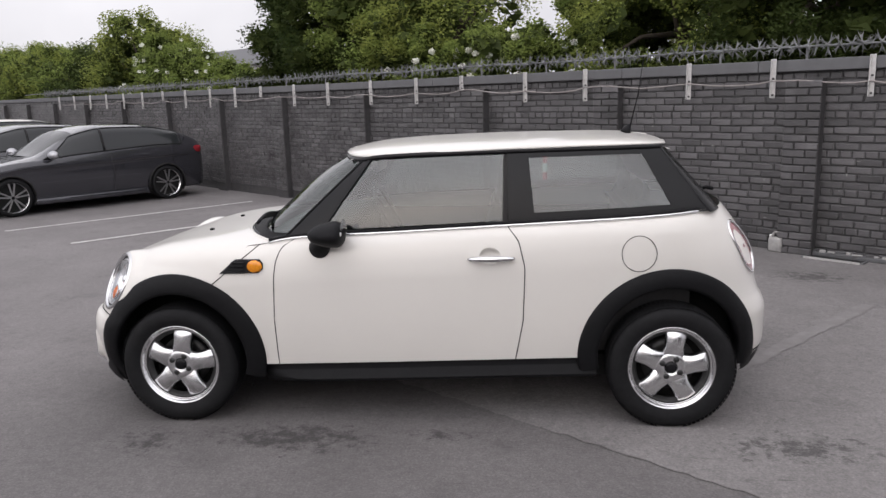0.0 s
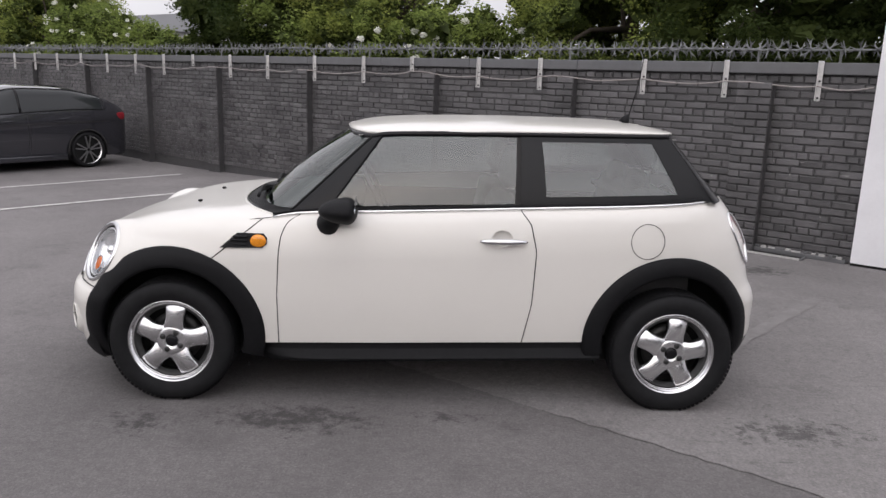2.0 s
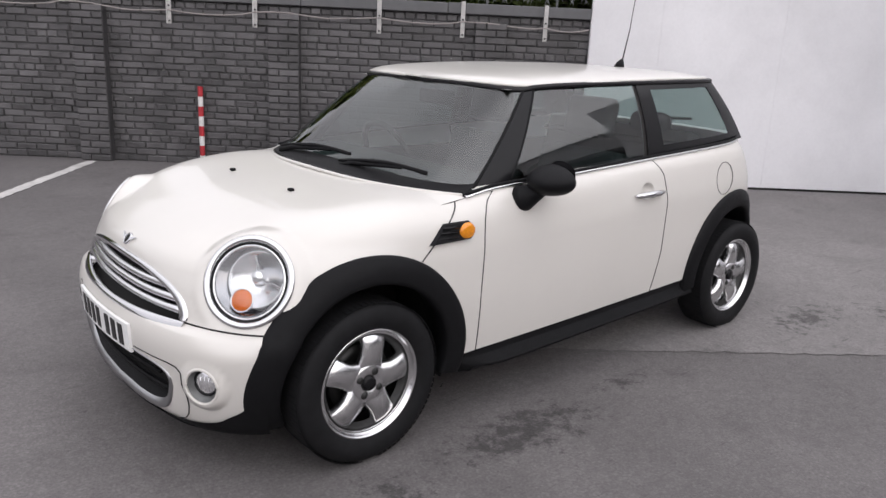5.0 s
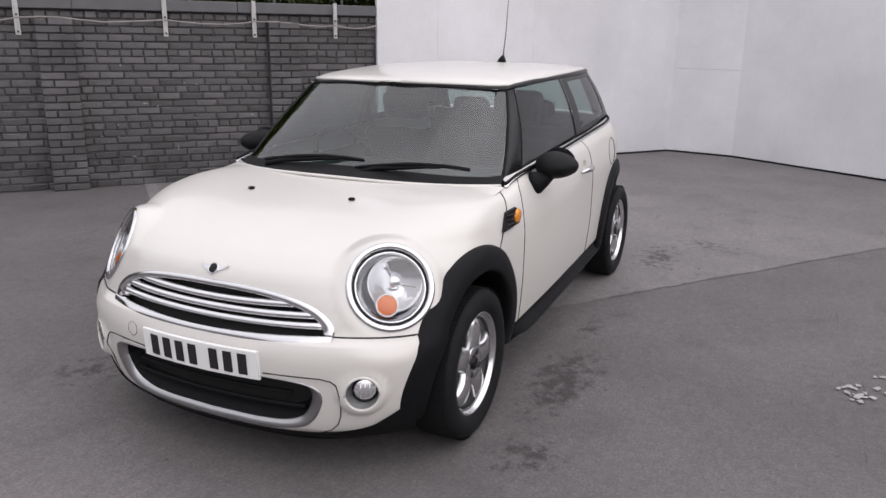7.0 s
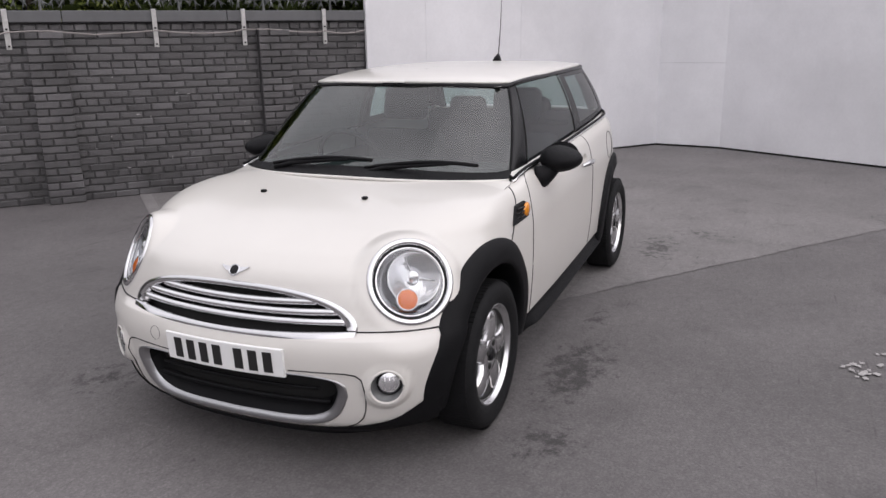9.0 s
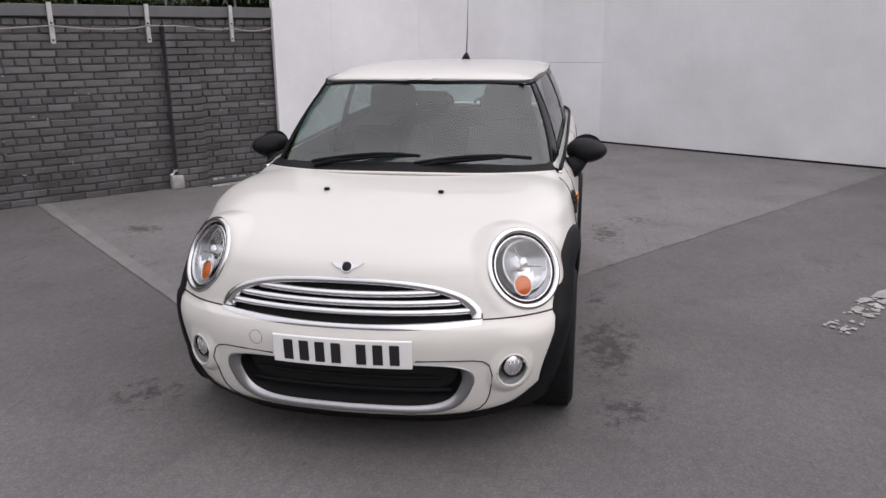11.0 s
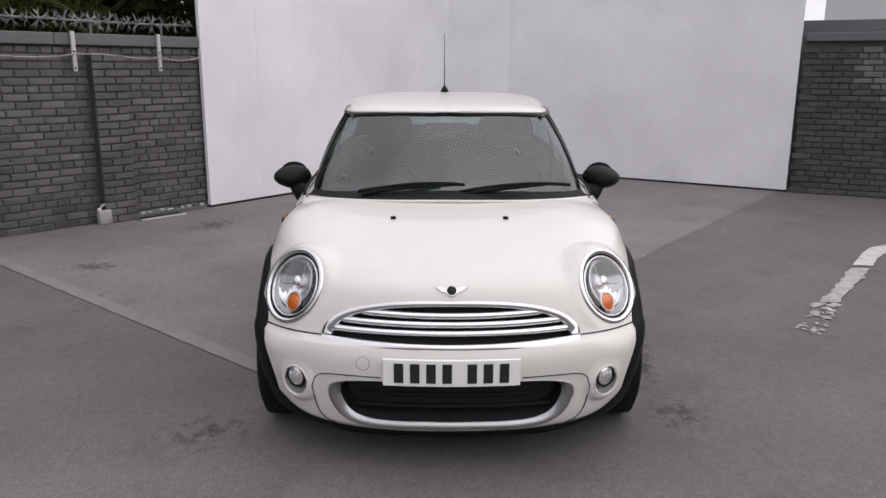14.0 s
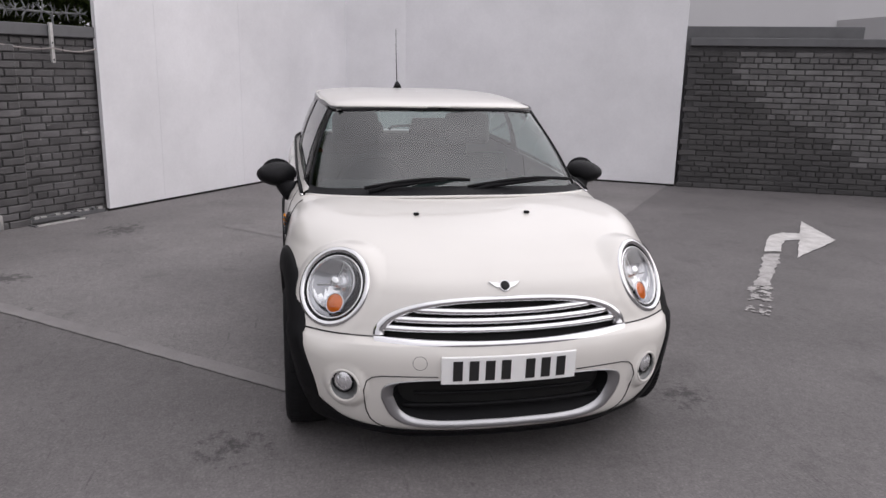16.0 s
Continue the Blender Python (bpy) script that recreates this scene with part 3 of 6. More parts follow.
# five arms round one hub, each with a point and two barbs, in one closed skin
star_v, star_f = [(0, .009, 0), (0, -.009, 0)], []
for i in range(5):
    a = 2 * math.pi * (i - .5) / 5 + .3
    star_v.append((.012 * math.cos(a), 0, .012 * math.sin(a)))
for i in range(5):
    a = 2 * math.pi * i / 5 + .3
    d = Vector((math.cos(a), .35 * (1 if i % 2 else -1), math.sin(a)))
    e_ = Vector((-math.sin(a), 0, math.cos(a)))
    g_ = Vector((0, 1, 0))
    root = (0, 2 + i, 1, 2 + (i + 1) % 5)
    o = len(star_v)
    for r, w in ((.026, .0062), (.036, .0052)):
        star_v += [tuple(d * r + q * w) for q in (g_, -e_, -g_, e_)]
    star_v += [tuple(d * .064), tuple(d * .076 - e_ * .024), tuple(d * .076 + e_ * .024)]
    star_f += [(root[j], root[(j + 1) % 4], o + (j + 1) % 4, o + j) for j in range(4)]
    star_f += [(o + 4 + j, o + 4 + (j + 1) % 4, o + 8) for j in range(4)]
    for loop, tip in (((0, 1, 2, 6, 5, 4), 9), ((2, 3, 0, 4, 7, 6), 10)):
        star_f += [(o + loop[j], o + loop[(j + 1) % 6], o + tip) for j in range(6)]
star = bpy.data.meshes.new("spike")
star.from_pydata(star_v, [], star_f)
star.materials.append(GALV)
rnd = random.Random(8)
s = -1.3
while s < 22:
    o = new("spike", star)
    p = on_wall(s, -.06 + rnd.uniform(-.01, .01), 1.985)
    o.matrix_world = pose(p.x, p.y, p.z, rnd.uniform(-25, 25), rnd.uniform(0, 360), WALL_RZ + rnd.choice((0, 0, 90, 45)) + rnd.uniform(-20, 20)) @ Matrix.Scale(rnd.uniform(.95, 1.55), 4)
    under(o, spk)
    s += rnd.uniform(.075, .14)

# ---- white boards across the corner ----
E_PT, F_PT, BR_PT = Vector((7.52, -.05, 0)), Vector((7.36, -.96, 0)), Vector((5.26, -4.40, 0))
BOARD_H = 4.2
bl = on_wall(-1.36, .06)


def board(name, a, b, label, t=.05):
    d = (b - a)
    c = (a + b) / 2
    o = part(name, box_bm((d.length, t, BOARD_H), (0, 0, 0), .0015), BOARD)
    o.matrix_world = pose(c.x, c.y, BOARD_H / 2 + .03, 0, 0, math.degrees(math.atan2(d.y, d.x)))
    return tagged(o, label, "board", "white boards", "structure")


def board_run(a, b, cuts, label):
    for t0, t1 in zip(cuts[:-1], cuts[1:]):
        d = (b - a).normalized()
        board("board_wall", a.lerp(b, t0) + d * .0005, a.lerp(b, t1) - d * .0005, label)


board_run(bl, E_PT, [0, .17, .47, 1.0], "tall white painted board wall")
board_run(F_PT, BR_PT, [0, 1.0], "tall white painted board wall")
d = F_PT - E_PT
for z0, z1 in ((.03, 1.158), (1.162, 4.2)):
    o = part("board_wall", box_bm((d.length - .01, .05, z1 - z0), (0, 0, 0), .003), BOARD)
    c = (E_PT + F_PT) / 2
    o.matrix_world = pose(c.x, c.y, (z0 + z1) / 2, 0, 0, math.degrees(math.atan2(d.y, d.x)))
    tagged(o, "narrow white board closing the corner", "board", "white boards", "structure")
# black strips draw the shade in the gap below the boards
for a, b in ((bl, E_PT), (E_PT, F_PT), (F_PT, BR_PT)):
    d = b - a
    c = (a + b) / 2
    o = part("board_foot", box_bm((d.length, .03, .035), (0, 0, 0)), BLACK_VOID)
    o.matrix_world = pose(c.x, c.y, .0175, 0, 0, math.degrees(math.atan2(d.y, d.x)))
    tagged(o, "dark strip standing in for the shaded gap under the boards", "trim", kind="structure")

# ---- right-hand wall and the building behind it ----
RA, RD = Vector((5.215, -4.44, 0)), Vector((-.43, -.903, 0))
RN = Vector((-.903, .43, 0))
R_LEN, R_H = 16.0, 1.88
c = RA + RD * R_LEN / 2 - RN * .14 + Vector((0, 0, R_H / 2 - .1))
wall_r = part("wall_east", box_bm((R_LEN, .24, R_H + .2), (0, 0, 0)), MORTAR)
R_RZ = math.degrees(math.atan2(RD.y, RD.x))
wall_r.matrix_world = pose(c.x, c.y, c.z, 0, 0, R_RZ)
tagged(wall_r, "sooty dark brick wall with a rendered patch", "wall", kind="structure")
c = RA + RD * R_LEN / 2 - RN * .13 + Vector((0, 0, R_H + .05))
o = part("wall_coping", box_bm((R_LEN, .34, .10), (0, 0, 0), .006), COPING)
o.matrix_world = pose(c.x, c.y, c.z, 0, 0, R_RZ)
tagged(o, "grey painted coping slab along the wall", "coping", kind="structure")
c = RA + RD * .92 - RN * .55 + Vector((0, 0, 1.07))
o = part("rear_parapet", box_bm((2.5, .3, 2.16), (0, 0, 0), .006), COPING)
o.matrix_world = pose(c.x, c.y, c.z, 0, 0, R_RZ)
tagged(o, "taller grey parapet behind the brick wall", "wall", kind="structure")


def hall(name, at, rz, size, roof_h, wall_mat, roof_mat, label, ribs=0):
    """A plain industrial hall with a shallow pitched roof."""
    h = thing(name, label, "building", at=at, rz=rz)
    part("wall", box_bm(size, (0, 0, size[2] / 2)), wall_mat, h)
    x, y, z = size[0] / 2 + .3, size[1] / 2 + .3, size[2]
    link("roof", [(-x, -y, z), (x, -y, z), (x, 0, z + roof_h), (-x, 0, z + roof_h), (-x, y, z), (x, y, z)], [(0, 1, 2, 3), (3, 2, 5, 4), (0, 3, 4), (1, 5, 2)], roof_mat, h, smooth=False)
    for i in range(ribs):
        part("cladding_rib", box_bm((.05, .05, size[2]), (-size[0] / 2 + (i + .5) * size[0] / ribs, -size[1] / 2 - .02, size[2] / 2)), wall_mat, h)
    return h


hall("warehouse", (24.4, -26.1, 0), 63, (22, 12, 9), 2.0, CLAD_PALE, ROOF_GREY, "pale grey clad warehouse beyond the wall", 30)
hall("far_hall", (-13.9, 40.3, 0), 110.5, (14, 16, 3.4), .89, CLAD_GREY, ROOF_GREY, "grey hall roof beyond the hedge", 12)

# plain unseen walls, added behind the view to tone the reflections in the glass
for nm, x, y, sx, sy in (("wall_south", 0, -19, 44, .3), ("wall_west", -22, 0, .3, 38.4)):
    o = part(nm, box_bm((sx, sy, 3.6), (x, y, 1.7)), CLAD_GREY)
    tagged(o, "unseen plain grey wall added to tone the window reflections", "wall", kind="structure")

# ---- red and white post, jug, drain ----
post = thing("marker_post", "red and white banded marker post by the wall", "post", at=(.80, 5.38, dip(.8, 5.38)))
for i in range(8):
    z0 = .86 * i / 8
    link("band", *tube([(0, 0, z0), (0, 0, z0 + .1075)], .028, 16), POST_WHITE if i % 2 == 0 else POST_RED, post, sharp=40)
part("post_foot", box_bm((.16, .16, .012), (0, 0, .006), .003), DARK_METAL, post)
jug = thing("plastic_jug", "pale grey plastic can standing by the wall", "can", at=(3.02, 3.44, 0), rz=WALL_RZ)
bm = box_bm((.135, .085, .150), (0, 0, .075), .022)
part("body", bm, JUG, jug, smooth=True, sharp=50)
link("handle", *tube([(-.048, 0, .145), (-.046, 0, .180), (-.020, 0, .200), (.014, 0, .198), (.032, 0, .175), (.036, 0, .145)], .013, 8), JUG, jug)
link("cap", *tube([(.048, 0, .145), (.050, 0, .170)], .017, 12), POST_WHITE, jug)
dp = on_wall(-.70, .15)
drain = thing("drain_channel", "drain slot with a pale edge, its shaded recess a black slab", "drain", at=(dp.x, dp.y, 0), rz=WALL_RZ)
# flat black slab paints the dark of the recess; nothing is sunk
part("slot", box_bm((.50, .15, .006), (0, 0, .005), .001), BLACK_VOID, drain)
part("edge_strip", box_bm((.50, .022, .022), (0, .085, .011), .004), SCUFF, drain, "pale worn edge")
for x_ in (-.262, .262):
    part("end_strip", box_bm((.022, .17, .018), (x_, 0, .009), .004), COPING, drain)
part("back_ledge", box_bm((.88, .05, .045), (-.18, -.105, .0225), .010), COPING, drain)
rb = random.Random(12)
for k_ in range(11):
    part("rubble", box_bm((rb.uniform(.03, .09), rb.uniform(.02, .04), rb.uniform(.012, .03)), (.22 - k_ * .078, -.098 + rb.uniform(-.012, .012), .052), .005, rb.uniform(-14, 14)), SCUFF if k_ % 3 else COPING, drain)

# scuffs and old paint marks on the brick faces
rs = random.Random(31)
marks = [(11.2, .54, .012, .11), (10.4, .66, .75, .010), (9.7, .64, .30, .010), (12.2, 1.05, .45, .014), (8.2, .65, .35, .012), (1.14, .84, .05, .012), (1.02, .81, .010, .03), (.85, .37, .010, .05), (1.29, .30, .05, .012),
         (-.80, .92, .06, .006), (-.71, .79, .010, .04), (-.28, .89, .05, .012), (-1.2, .83, .10, .008)]
marks += [(rs.uniform(-1.2, 12), rs.uniform(.3, 1.3), rs.uniform(.008, .05), rs.uniform(.006, .014)) for _ in range(40)]
sv, sf = [], []
for s_, z_, w_, h_ in marks:
    n_ = max(1, int(w_ / .07))
    for j in range(n_):
        if n_ > 1 and rs.random() < .35:
            continue
        c_ = s_ - w_ / 2 + (j + .5) * w_ / n_
        o = len(sv)
        for i in range(7):
            a = 2 * math.pi * i / 7
            k_ = rs.uniform(.5, 1.1)
            sv.append(tuple(on_wall(c_ + math.cos(a) * w_ / n_ * .5 * k_, .0175, z_ + math.sin(a) * h_ * .5 * k_)))
        sf.append(tuple(range(o, o + 7)))
scuffs = link("paint_scuffs", sv, sf, SCUFF, smooth=False)
tagged(scuffs, "pale scuffs and old paint marks on the wall", "paint marks", kind="stuff")


# ---- trees and hedge ----
def leaf_cloud(name, centres, count, size, mat, parent, seed, zmin=.4):
    """Many small folded leaves gathered in clumps."""
    rng = np.random.default_rng(seed)
    c = np.array(centres)
    which = rng.integers(0, len(c), count)
    d = rng.normal(size=(count, 3))
    d /= np.linalg.norm(d, axis=1)[:, None]
    r = rng.random(count) ** .45
    p = c[which, :3] + d * (c[which, 3] * r)[:, None] * [1, 1, .85]
    p = p[p[:, 2] > zmin]
    count = len(p)
    a = rng.normal(size=(count, 3))
    a[:, 2] *= .5
    a /= np.linalg.norm(a, axis=1)[:, None]
    b = np.cross(a, rng.normal(size=(count, 3)))
    b /= np.linalg.norm(b, axis=1)[:, None]
    sz = size * rng.uniform(.55, 1.35, count)[:, None]
    v = np.stack([p - a * sz, p + b * sz * .5, p + a * sz, p - b * sz * .5], 1).reshape(-1, 3)
    me = bpy.data.meshes.new(name)
    me.vertices.add(len(v))
    me.vertices.foreach_set("co", v.ravel())
    me.loops.add(count * 4)
    me.polygons.add(count)
    me.loops.foreach_set("vertex_index", np.arange(count * 4))
    me.polygons.foreach_set("loop_start", np.arange(0, count * 4, 4))
    me.update()
    me.materials.append(mat)
    ob = new(name, me)
    ob.parent = parent
    return ob


def make_tree(name, label, at, height, spread, mat, seed, count=16000, leaf=.055, blossom=0, clumps=110, low=.15):
    rnd = random.Random(seed)
    t = thing(name, label, "tree", at=at, rz=rnd.uniform(0, 360))
    trunk = [(0, 0, -.1)]
    for i in range(1, 6):
        trunk.append((trunk[-1][0] + rnd.uniform(-.08, .08), trunk[-1][1] + rnd.uniform(-.08, .08), height * .14 * i))
    link("trunk", *tube(trunk, [.13, .11, .095, .08, .06, .04], 10), BARK, t)
    cl = []
    for i in range(clumps):
        a, h = rnd.uniform(0, 6.283), rnd.uniform(low, 1)
        reach = spread * math.sqrt(max(.05, 1 - ((h - .5) / .62) ** 2)) * rnd.uniform(.35, 1.05)
        cl.append((reach * math.cos(a), reach * math.sin(a), height * h * rnd.uniform(.9, 1.05), rnd.uniform(.22, .55) * spread / 1.8))
    for i in range(9):
        c = cl[i * 5]
        b = trunk[2 + i % 3]
        m = ((b[0] + c[0]) / 2, (b[1] + c[1]) / 2, (b[2] + c[2]) / 2 + .15)
        link("limb", *tube([b, m, c[:3]], [.05, .03, .012], 7), BARK, t)
    leaf_cloud("crown", cl, int(count * 1.45), leaf * .74, mat, t, seed)
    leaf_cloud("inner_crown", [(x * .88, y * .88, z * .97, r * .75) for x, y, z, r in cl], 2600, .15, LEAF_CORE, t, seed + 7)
    if blossom:
        outer = []
        for c in sorted(cl, key=lambda q: rnd.random()):
            if height * .40 < c[2] < height * .86 and len(outer) < blossom * 3:
                d = Vector((c[0], c[1], (c[2] - height * .5) * 1.2)).normalized() * c[3]
                outer.append((c[0] + d.x, c[1] + d.y, c[2] + d.z + .04, .060))
        leaf_cloud("blossom", outer, blossom * 150, .020, BLOSSOM, t, seed + 1)
    return t


rnd = random.Random(77)
hedge = [
    # along the wall, behind the wall, height, spread, leaf, blossom, leaf size, leaves
    (-3.2, 2.6, 5.2, 2.2, LEAF_B, 0, .034, 43500), (-1.2, 2.4, 4.8, 2.0, LEAF_B, 0, .034, 46400), (.6, 2.4, 4.6, 1.8, LEAF_B, 0, .034, 46400), (2.2, 2.3, 4.4, 1.6, LEAF_C, 0, .034, 43500),
    (3.5, 2.6, 4.4, 1.15, LEAF_A, 0, .034, 34800), (5.0, 1.9, 2.75, 1.0, LEAF_A, 34, .040, 22000), (6.3, 1.8, 2.65, 1.0, LEAF_A, 38, .040, 22000), (7.3, 2.8, 4.6, 1.7, LEAF_C, 0, .046, 30000),
    (8.9, 2.4, 4.4, 1.6, LEAF_A, 0, .048, 28000), (10.4, 2.6, 5.0, 1.8, LEAF_B, 0, .050, 28000), (11.9, 2.6, 4.4, 1.3, LEAF_B, 0, .050, 24000),
    (2.7, 1.5, 2.3, .9, LEAF_A, 0, .036, 14000), (1.2, 1.5, 2.2, .9, LEAF_B, 0, .036, 14000), (-.4, 1.5, 2.4, 1.0, LEAF_B, 0, .036, 14000),
    (-1.0, 5.4, 6.8, 2.8, LEAF_B, 0, .055, 28000), (2.2, 5.2, 6.4, 2.0, LEAF_C, 0, .055, 24000), (11.4, 5.4, 6.2, 2.2, LEAF_B, 0, .055, 24000),
    (13.4, 2.0, 2.3, 1.1, LEAF_A, 0, .050, 16000), (15.0, 2.4, 2.6, 1.3, LEAF_A, 4, .050, 16000), (16.9, 2.5, 3.0, 1.5, LEAF_A, 10, .050, 18000), (18.6, 2.5, 3.5, 1.6, LEAF_A, 26, .052, 20000),
    (21.0, 2.8, 4.3, 1.9, LEAF_C, 0, .056, 22000), (23.4, 2.6, 3.7, 1.9, LEAF_B, 0, .056, 18000), (25.8, 2.8, 3.7, 2.0, LEAF_A, 0, .058, 18000), (28.4, 2.8, 3.9, 2.1, LEAF_C, 0, .060, 18000),
    (31.2, 3.0, 4.1, 2.2, LEAF_A, 0, .060, 18000), (34.4, 3.0, 4.2, 2.3, LEAF_C, 0, .062, 18000), (38, 3.2, 4.3, 2.5, LEAF_A, 0, .065, 18000),
]
for i, (s, back, h, sp, m, bl_n, lf, cnt) in enumerate(hedge):
    p = on_wall(s, -back)
    make_tree("hedge_tree", "leafy tree with white blossom behind the wall" if bl_n else ("dark green leafy tree behind the wall" if m is LEAF_B else "bright green leafy tree behind the wall"), (p.x, p.y, -.1), h, sp, m, 100 + i, cnt, lf, bl_n)


# ---- parked cars ----
def parked_car(at, rz, paint, label, size=1.0):
    """A fastback saloon with wheels, glass and lamps; its front points along -x."""
    c = thing("parked_car", label, "car", "parked cars", at=at, rz=rz)
    c.scale = (size, size, size)
    zr = spline([-2.35, -2.30, -2.1, -1.2, -.95, -.2, .35, 1.1, 1.75, 2.2, 2.36, 2.40], [.50, .66, .80, .96, 1.00, 1.41, 1.515, 1.495, 1.37, 1.20, 1.08, .60])
    wid = spline([-2.35, -2.25, -2.0, -1.4, 0, 1.6, 2.1, 2.3, 2.40], [.50, .68, .82, .90, .91, .90, .84, .76, .62])
    belt = spline([-2.4, -1.2, 0, 1.6, 2.4], [.80, .93, .97, 1.05, 1.02])

    def shape(u, v):
        x = -2.35 + 4.75 * u
        top = zr(x)
        b = np.minimum(belt(x), top - .02)
        z = np.where(v < .55, .22 + (b - .22) * v / .55, b + (top - b) * np.sin(np.clip((v - .55) / .45, 0, 1) * math.pi / 2) ** .9)
        k = np.clip((v - .55) / .45, 0, 1)
        side = wid(x) * (.93 + .06 * np.sin(np.clip(v / .55, 0, 1) * math.pi * .8) + .016 * np.tanh((v - .43) * 40) * np.clip((.56 - v) / .12, 0, 1))
        y = np.where(v < .55, side, side * (1 - .30 * k - .70 * k ** 7))
        return np.stack([x, -y, z], -1)

    for nm, fn, a, b, mt in (("body", shape, 0, 1, paint),):
        p, f, n = sheet(fn, np.linspace(0, 1, 90), np.linspace(0, 1, 40), lambda q: min(math.hypot(q[0] + 1.42, q[2] - .33), math.hypot(q[0] - 1.46, q[2] - .33)) > .37)
        p, f, n = mirrored(p, f, n)
        link(nm, p, f, mt, c, normals=n)

    def pane(name, u0, u1, v0, v1, mt, out=.004, lean=0.0):
        for s in (1, -1):
            fn = lambda u, v: shape(u + lean * (v - v0), v)
            p, f, n = sheet(fn, np.linspace(u0, u1, 14), np.linspace(v0, v1, 8))
            p = p + n * out
            if s < 0:
                p, n, f = p * [1, -1, 1], n * [1, -1, 1], [tuple(reversed(q)) for q in f]
            link(name, p, f, mt, c, normals=n)
    gloss = BLACK_WINDOW
    for nm, u0, u1, lean in (("front_side_window", .325, .545, .40), ("rear_side_window", .556, .875, .0)):
        pane(nm, u0, u1, .578, .845, gloss, lean=lean)
    # black frame round all the side glass
    for s in (1, -1):
        ring = [(.320 + .40 * (v - .578), v) for v in np.linspace(.572, .853, 8)] + [(u, .853) for u in np.linspace(.45, .875, 16)] + [(.885, v) for v in np.linspace(.84, .58, 6)] + [(u, .572) for u in np.linspace(.875, .33, 20)]
        pts = [tuple(shape(np.array(u), np.array(v)) * np.array([1, s, 1]) + np.array([0, -.005 * s, .003])) for u, v in ring]
        link("window_frame", *tube(pts, .013, 6, True), BLACK_GLOSS, c)
        link("window_pillar", *tube([tuple(shape(np.array(.550), np.array(v)) * np.array([1, s, 1]) + np.array([0, -.004 * s, 0])) for v in np.linspace(.575, .85, 6)], .022, 6), BLACK_GLOSS, c)
    p, f, n = sheet(lambda u, v: np.stack([-1.02 + .86 * u, (v - .5) * (1.50 - .26 * u), zr(-1.02 + .86 * u) + .012 - .05 * (2 * v - 1) ** 4], -1), np.linspace(.06, .95, 14), np.linspace(0, 1, 14))
    link("windscreen", p, f, gloss, c)
    p, f, n = sheet(lambda u, v: np.stack([1.15 + .80 * u, (v - .5) * (1.22 - .1 * u), zr(1.15 + .80 * u) + .012 - .04 * (2 * v - 1) ** 4], -1), np.linspace(0, 1, 10), np.linspace(0, 1, 14))
    link("rear_window", p, f, gloss, c)
    for s in (1, -1):
        part("tail_lamp", box_bm((.36, .17, .15), (2.12, -s * .735, .955), .045), RED_LENS, c, "red tail lamp", True)
        bm = bmesh.new()
        bmesh.ops.create_uvsphere(bm, u_segments=16, v_segments=10, radius=1, matrix=Matrix.Translation((-.72, -s * 1.02, 1.03)) @ Matrix.Diagonal((.09, .12, .075, 1)))
        part("door_mirror", bm, MIRROR_CAP, c, "silver mirror cap", True)
        part("door_handle", box_bm((.18, .03, .022), (.02, -s * .925, .89), .008), paint, c)
        part("door_handle", box_bm((.18, .03, .022), (1.02, -s * .915, .93), .008), paint, c)
        part("side_skirt", box_bm((2.1, .08, .10), (0, -s * .87, .22), .02), paint, c, "", True)
        # dark tube paints the shading of the body crease along the side
        link("waist_line", *tube([(x, -s * (float(wid(x)) * .985 + .004), .80 + .06 * (x + 1.5) / 3.4) for x in np.linspace(-1.3, 1.95, 20)], .006, 5), SEAM, c)
        link("door_gap", *tube([(.38, -s * .905, .30), (.40, -s * .915, .6), (.36, -s * .90, .96)], .005, 5), SEAM, c)
        for x in (-1.42, 1.46):
            wv = revolve([(.262, -.10), (.275, -.112), (.315, -.11), (.333, -.07), (.335, .0), (.333, .07), (.30, .1)], 40)
            tyre = link("wheel", *wv, RUBBER, c)
            tyre.matrix_basis = Matrix.Translation((x, -s * .80, .335)) @ Matrix.Diagonal((1, s, 1, 1))
            link("arch_lip", *tube([(x + .374 * math.cos(a), -s * (float(wid(x)) * .985), .335 + .374 * math.sin(a)) for a in np.linspace(-.25, 3.39, 25)], .016, 6), SEAM, c)
            link("rim", *revolve([(.245, -.07), (.262, -.10), (.270, -.106), (.272, -.09)], 40), ALLOY, tyre)
            link("rim_back", *revolve([(0, -.02), (.25, -.02)], 24), BLACK_VOID, tyre)
            sp = []
            for k in range(10):
                a = radians(36 * k + (7 if k % 2 else -7))
                q = box_bm((.225, .018, .024), (.143, -.085, 0))
                me = bpy.data.meshes.new("tmp")
                q.to_mesh(me)
                q.free()
                sp.append(([Matrix.Rotation(a, 4, "Y") @ v.co for v in me.vertices], [tuple(pp.vertices) for pp in me.polygons]))
                bpy.data.meshes.remove(me)
            sv = joined(*sp)
            link("spokes", *sv, SATIN, tyre, smooth=False)
        for xc in (-1.42, 1.46):
            v = [(xc + .375 * math.cos(a), -s * y, max(.335 + .375 * math.sin(a), .1)) for a in np.linspace(-.5, 3.64, 17) for y in (.88, .5)]
            link("wheel_well", v, [(2 * i, 2 * i + 1, 2 * i + 3, 2 * i + 2) for i in range(16)], BLACK_VOID, c)
    link("underbody", [(x, y, z) for x in (-2.2, 2.25) for y in (-.72, .72) for z in (.2, .9)], [(0, 2, 6, 4), (0, 1, 3, 2), (4, 6, 7, 5), (0, 4, 5, 1), (2, 3, 7, 6)], BLACK_VOID, c, smooth=False)
    return c


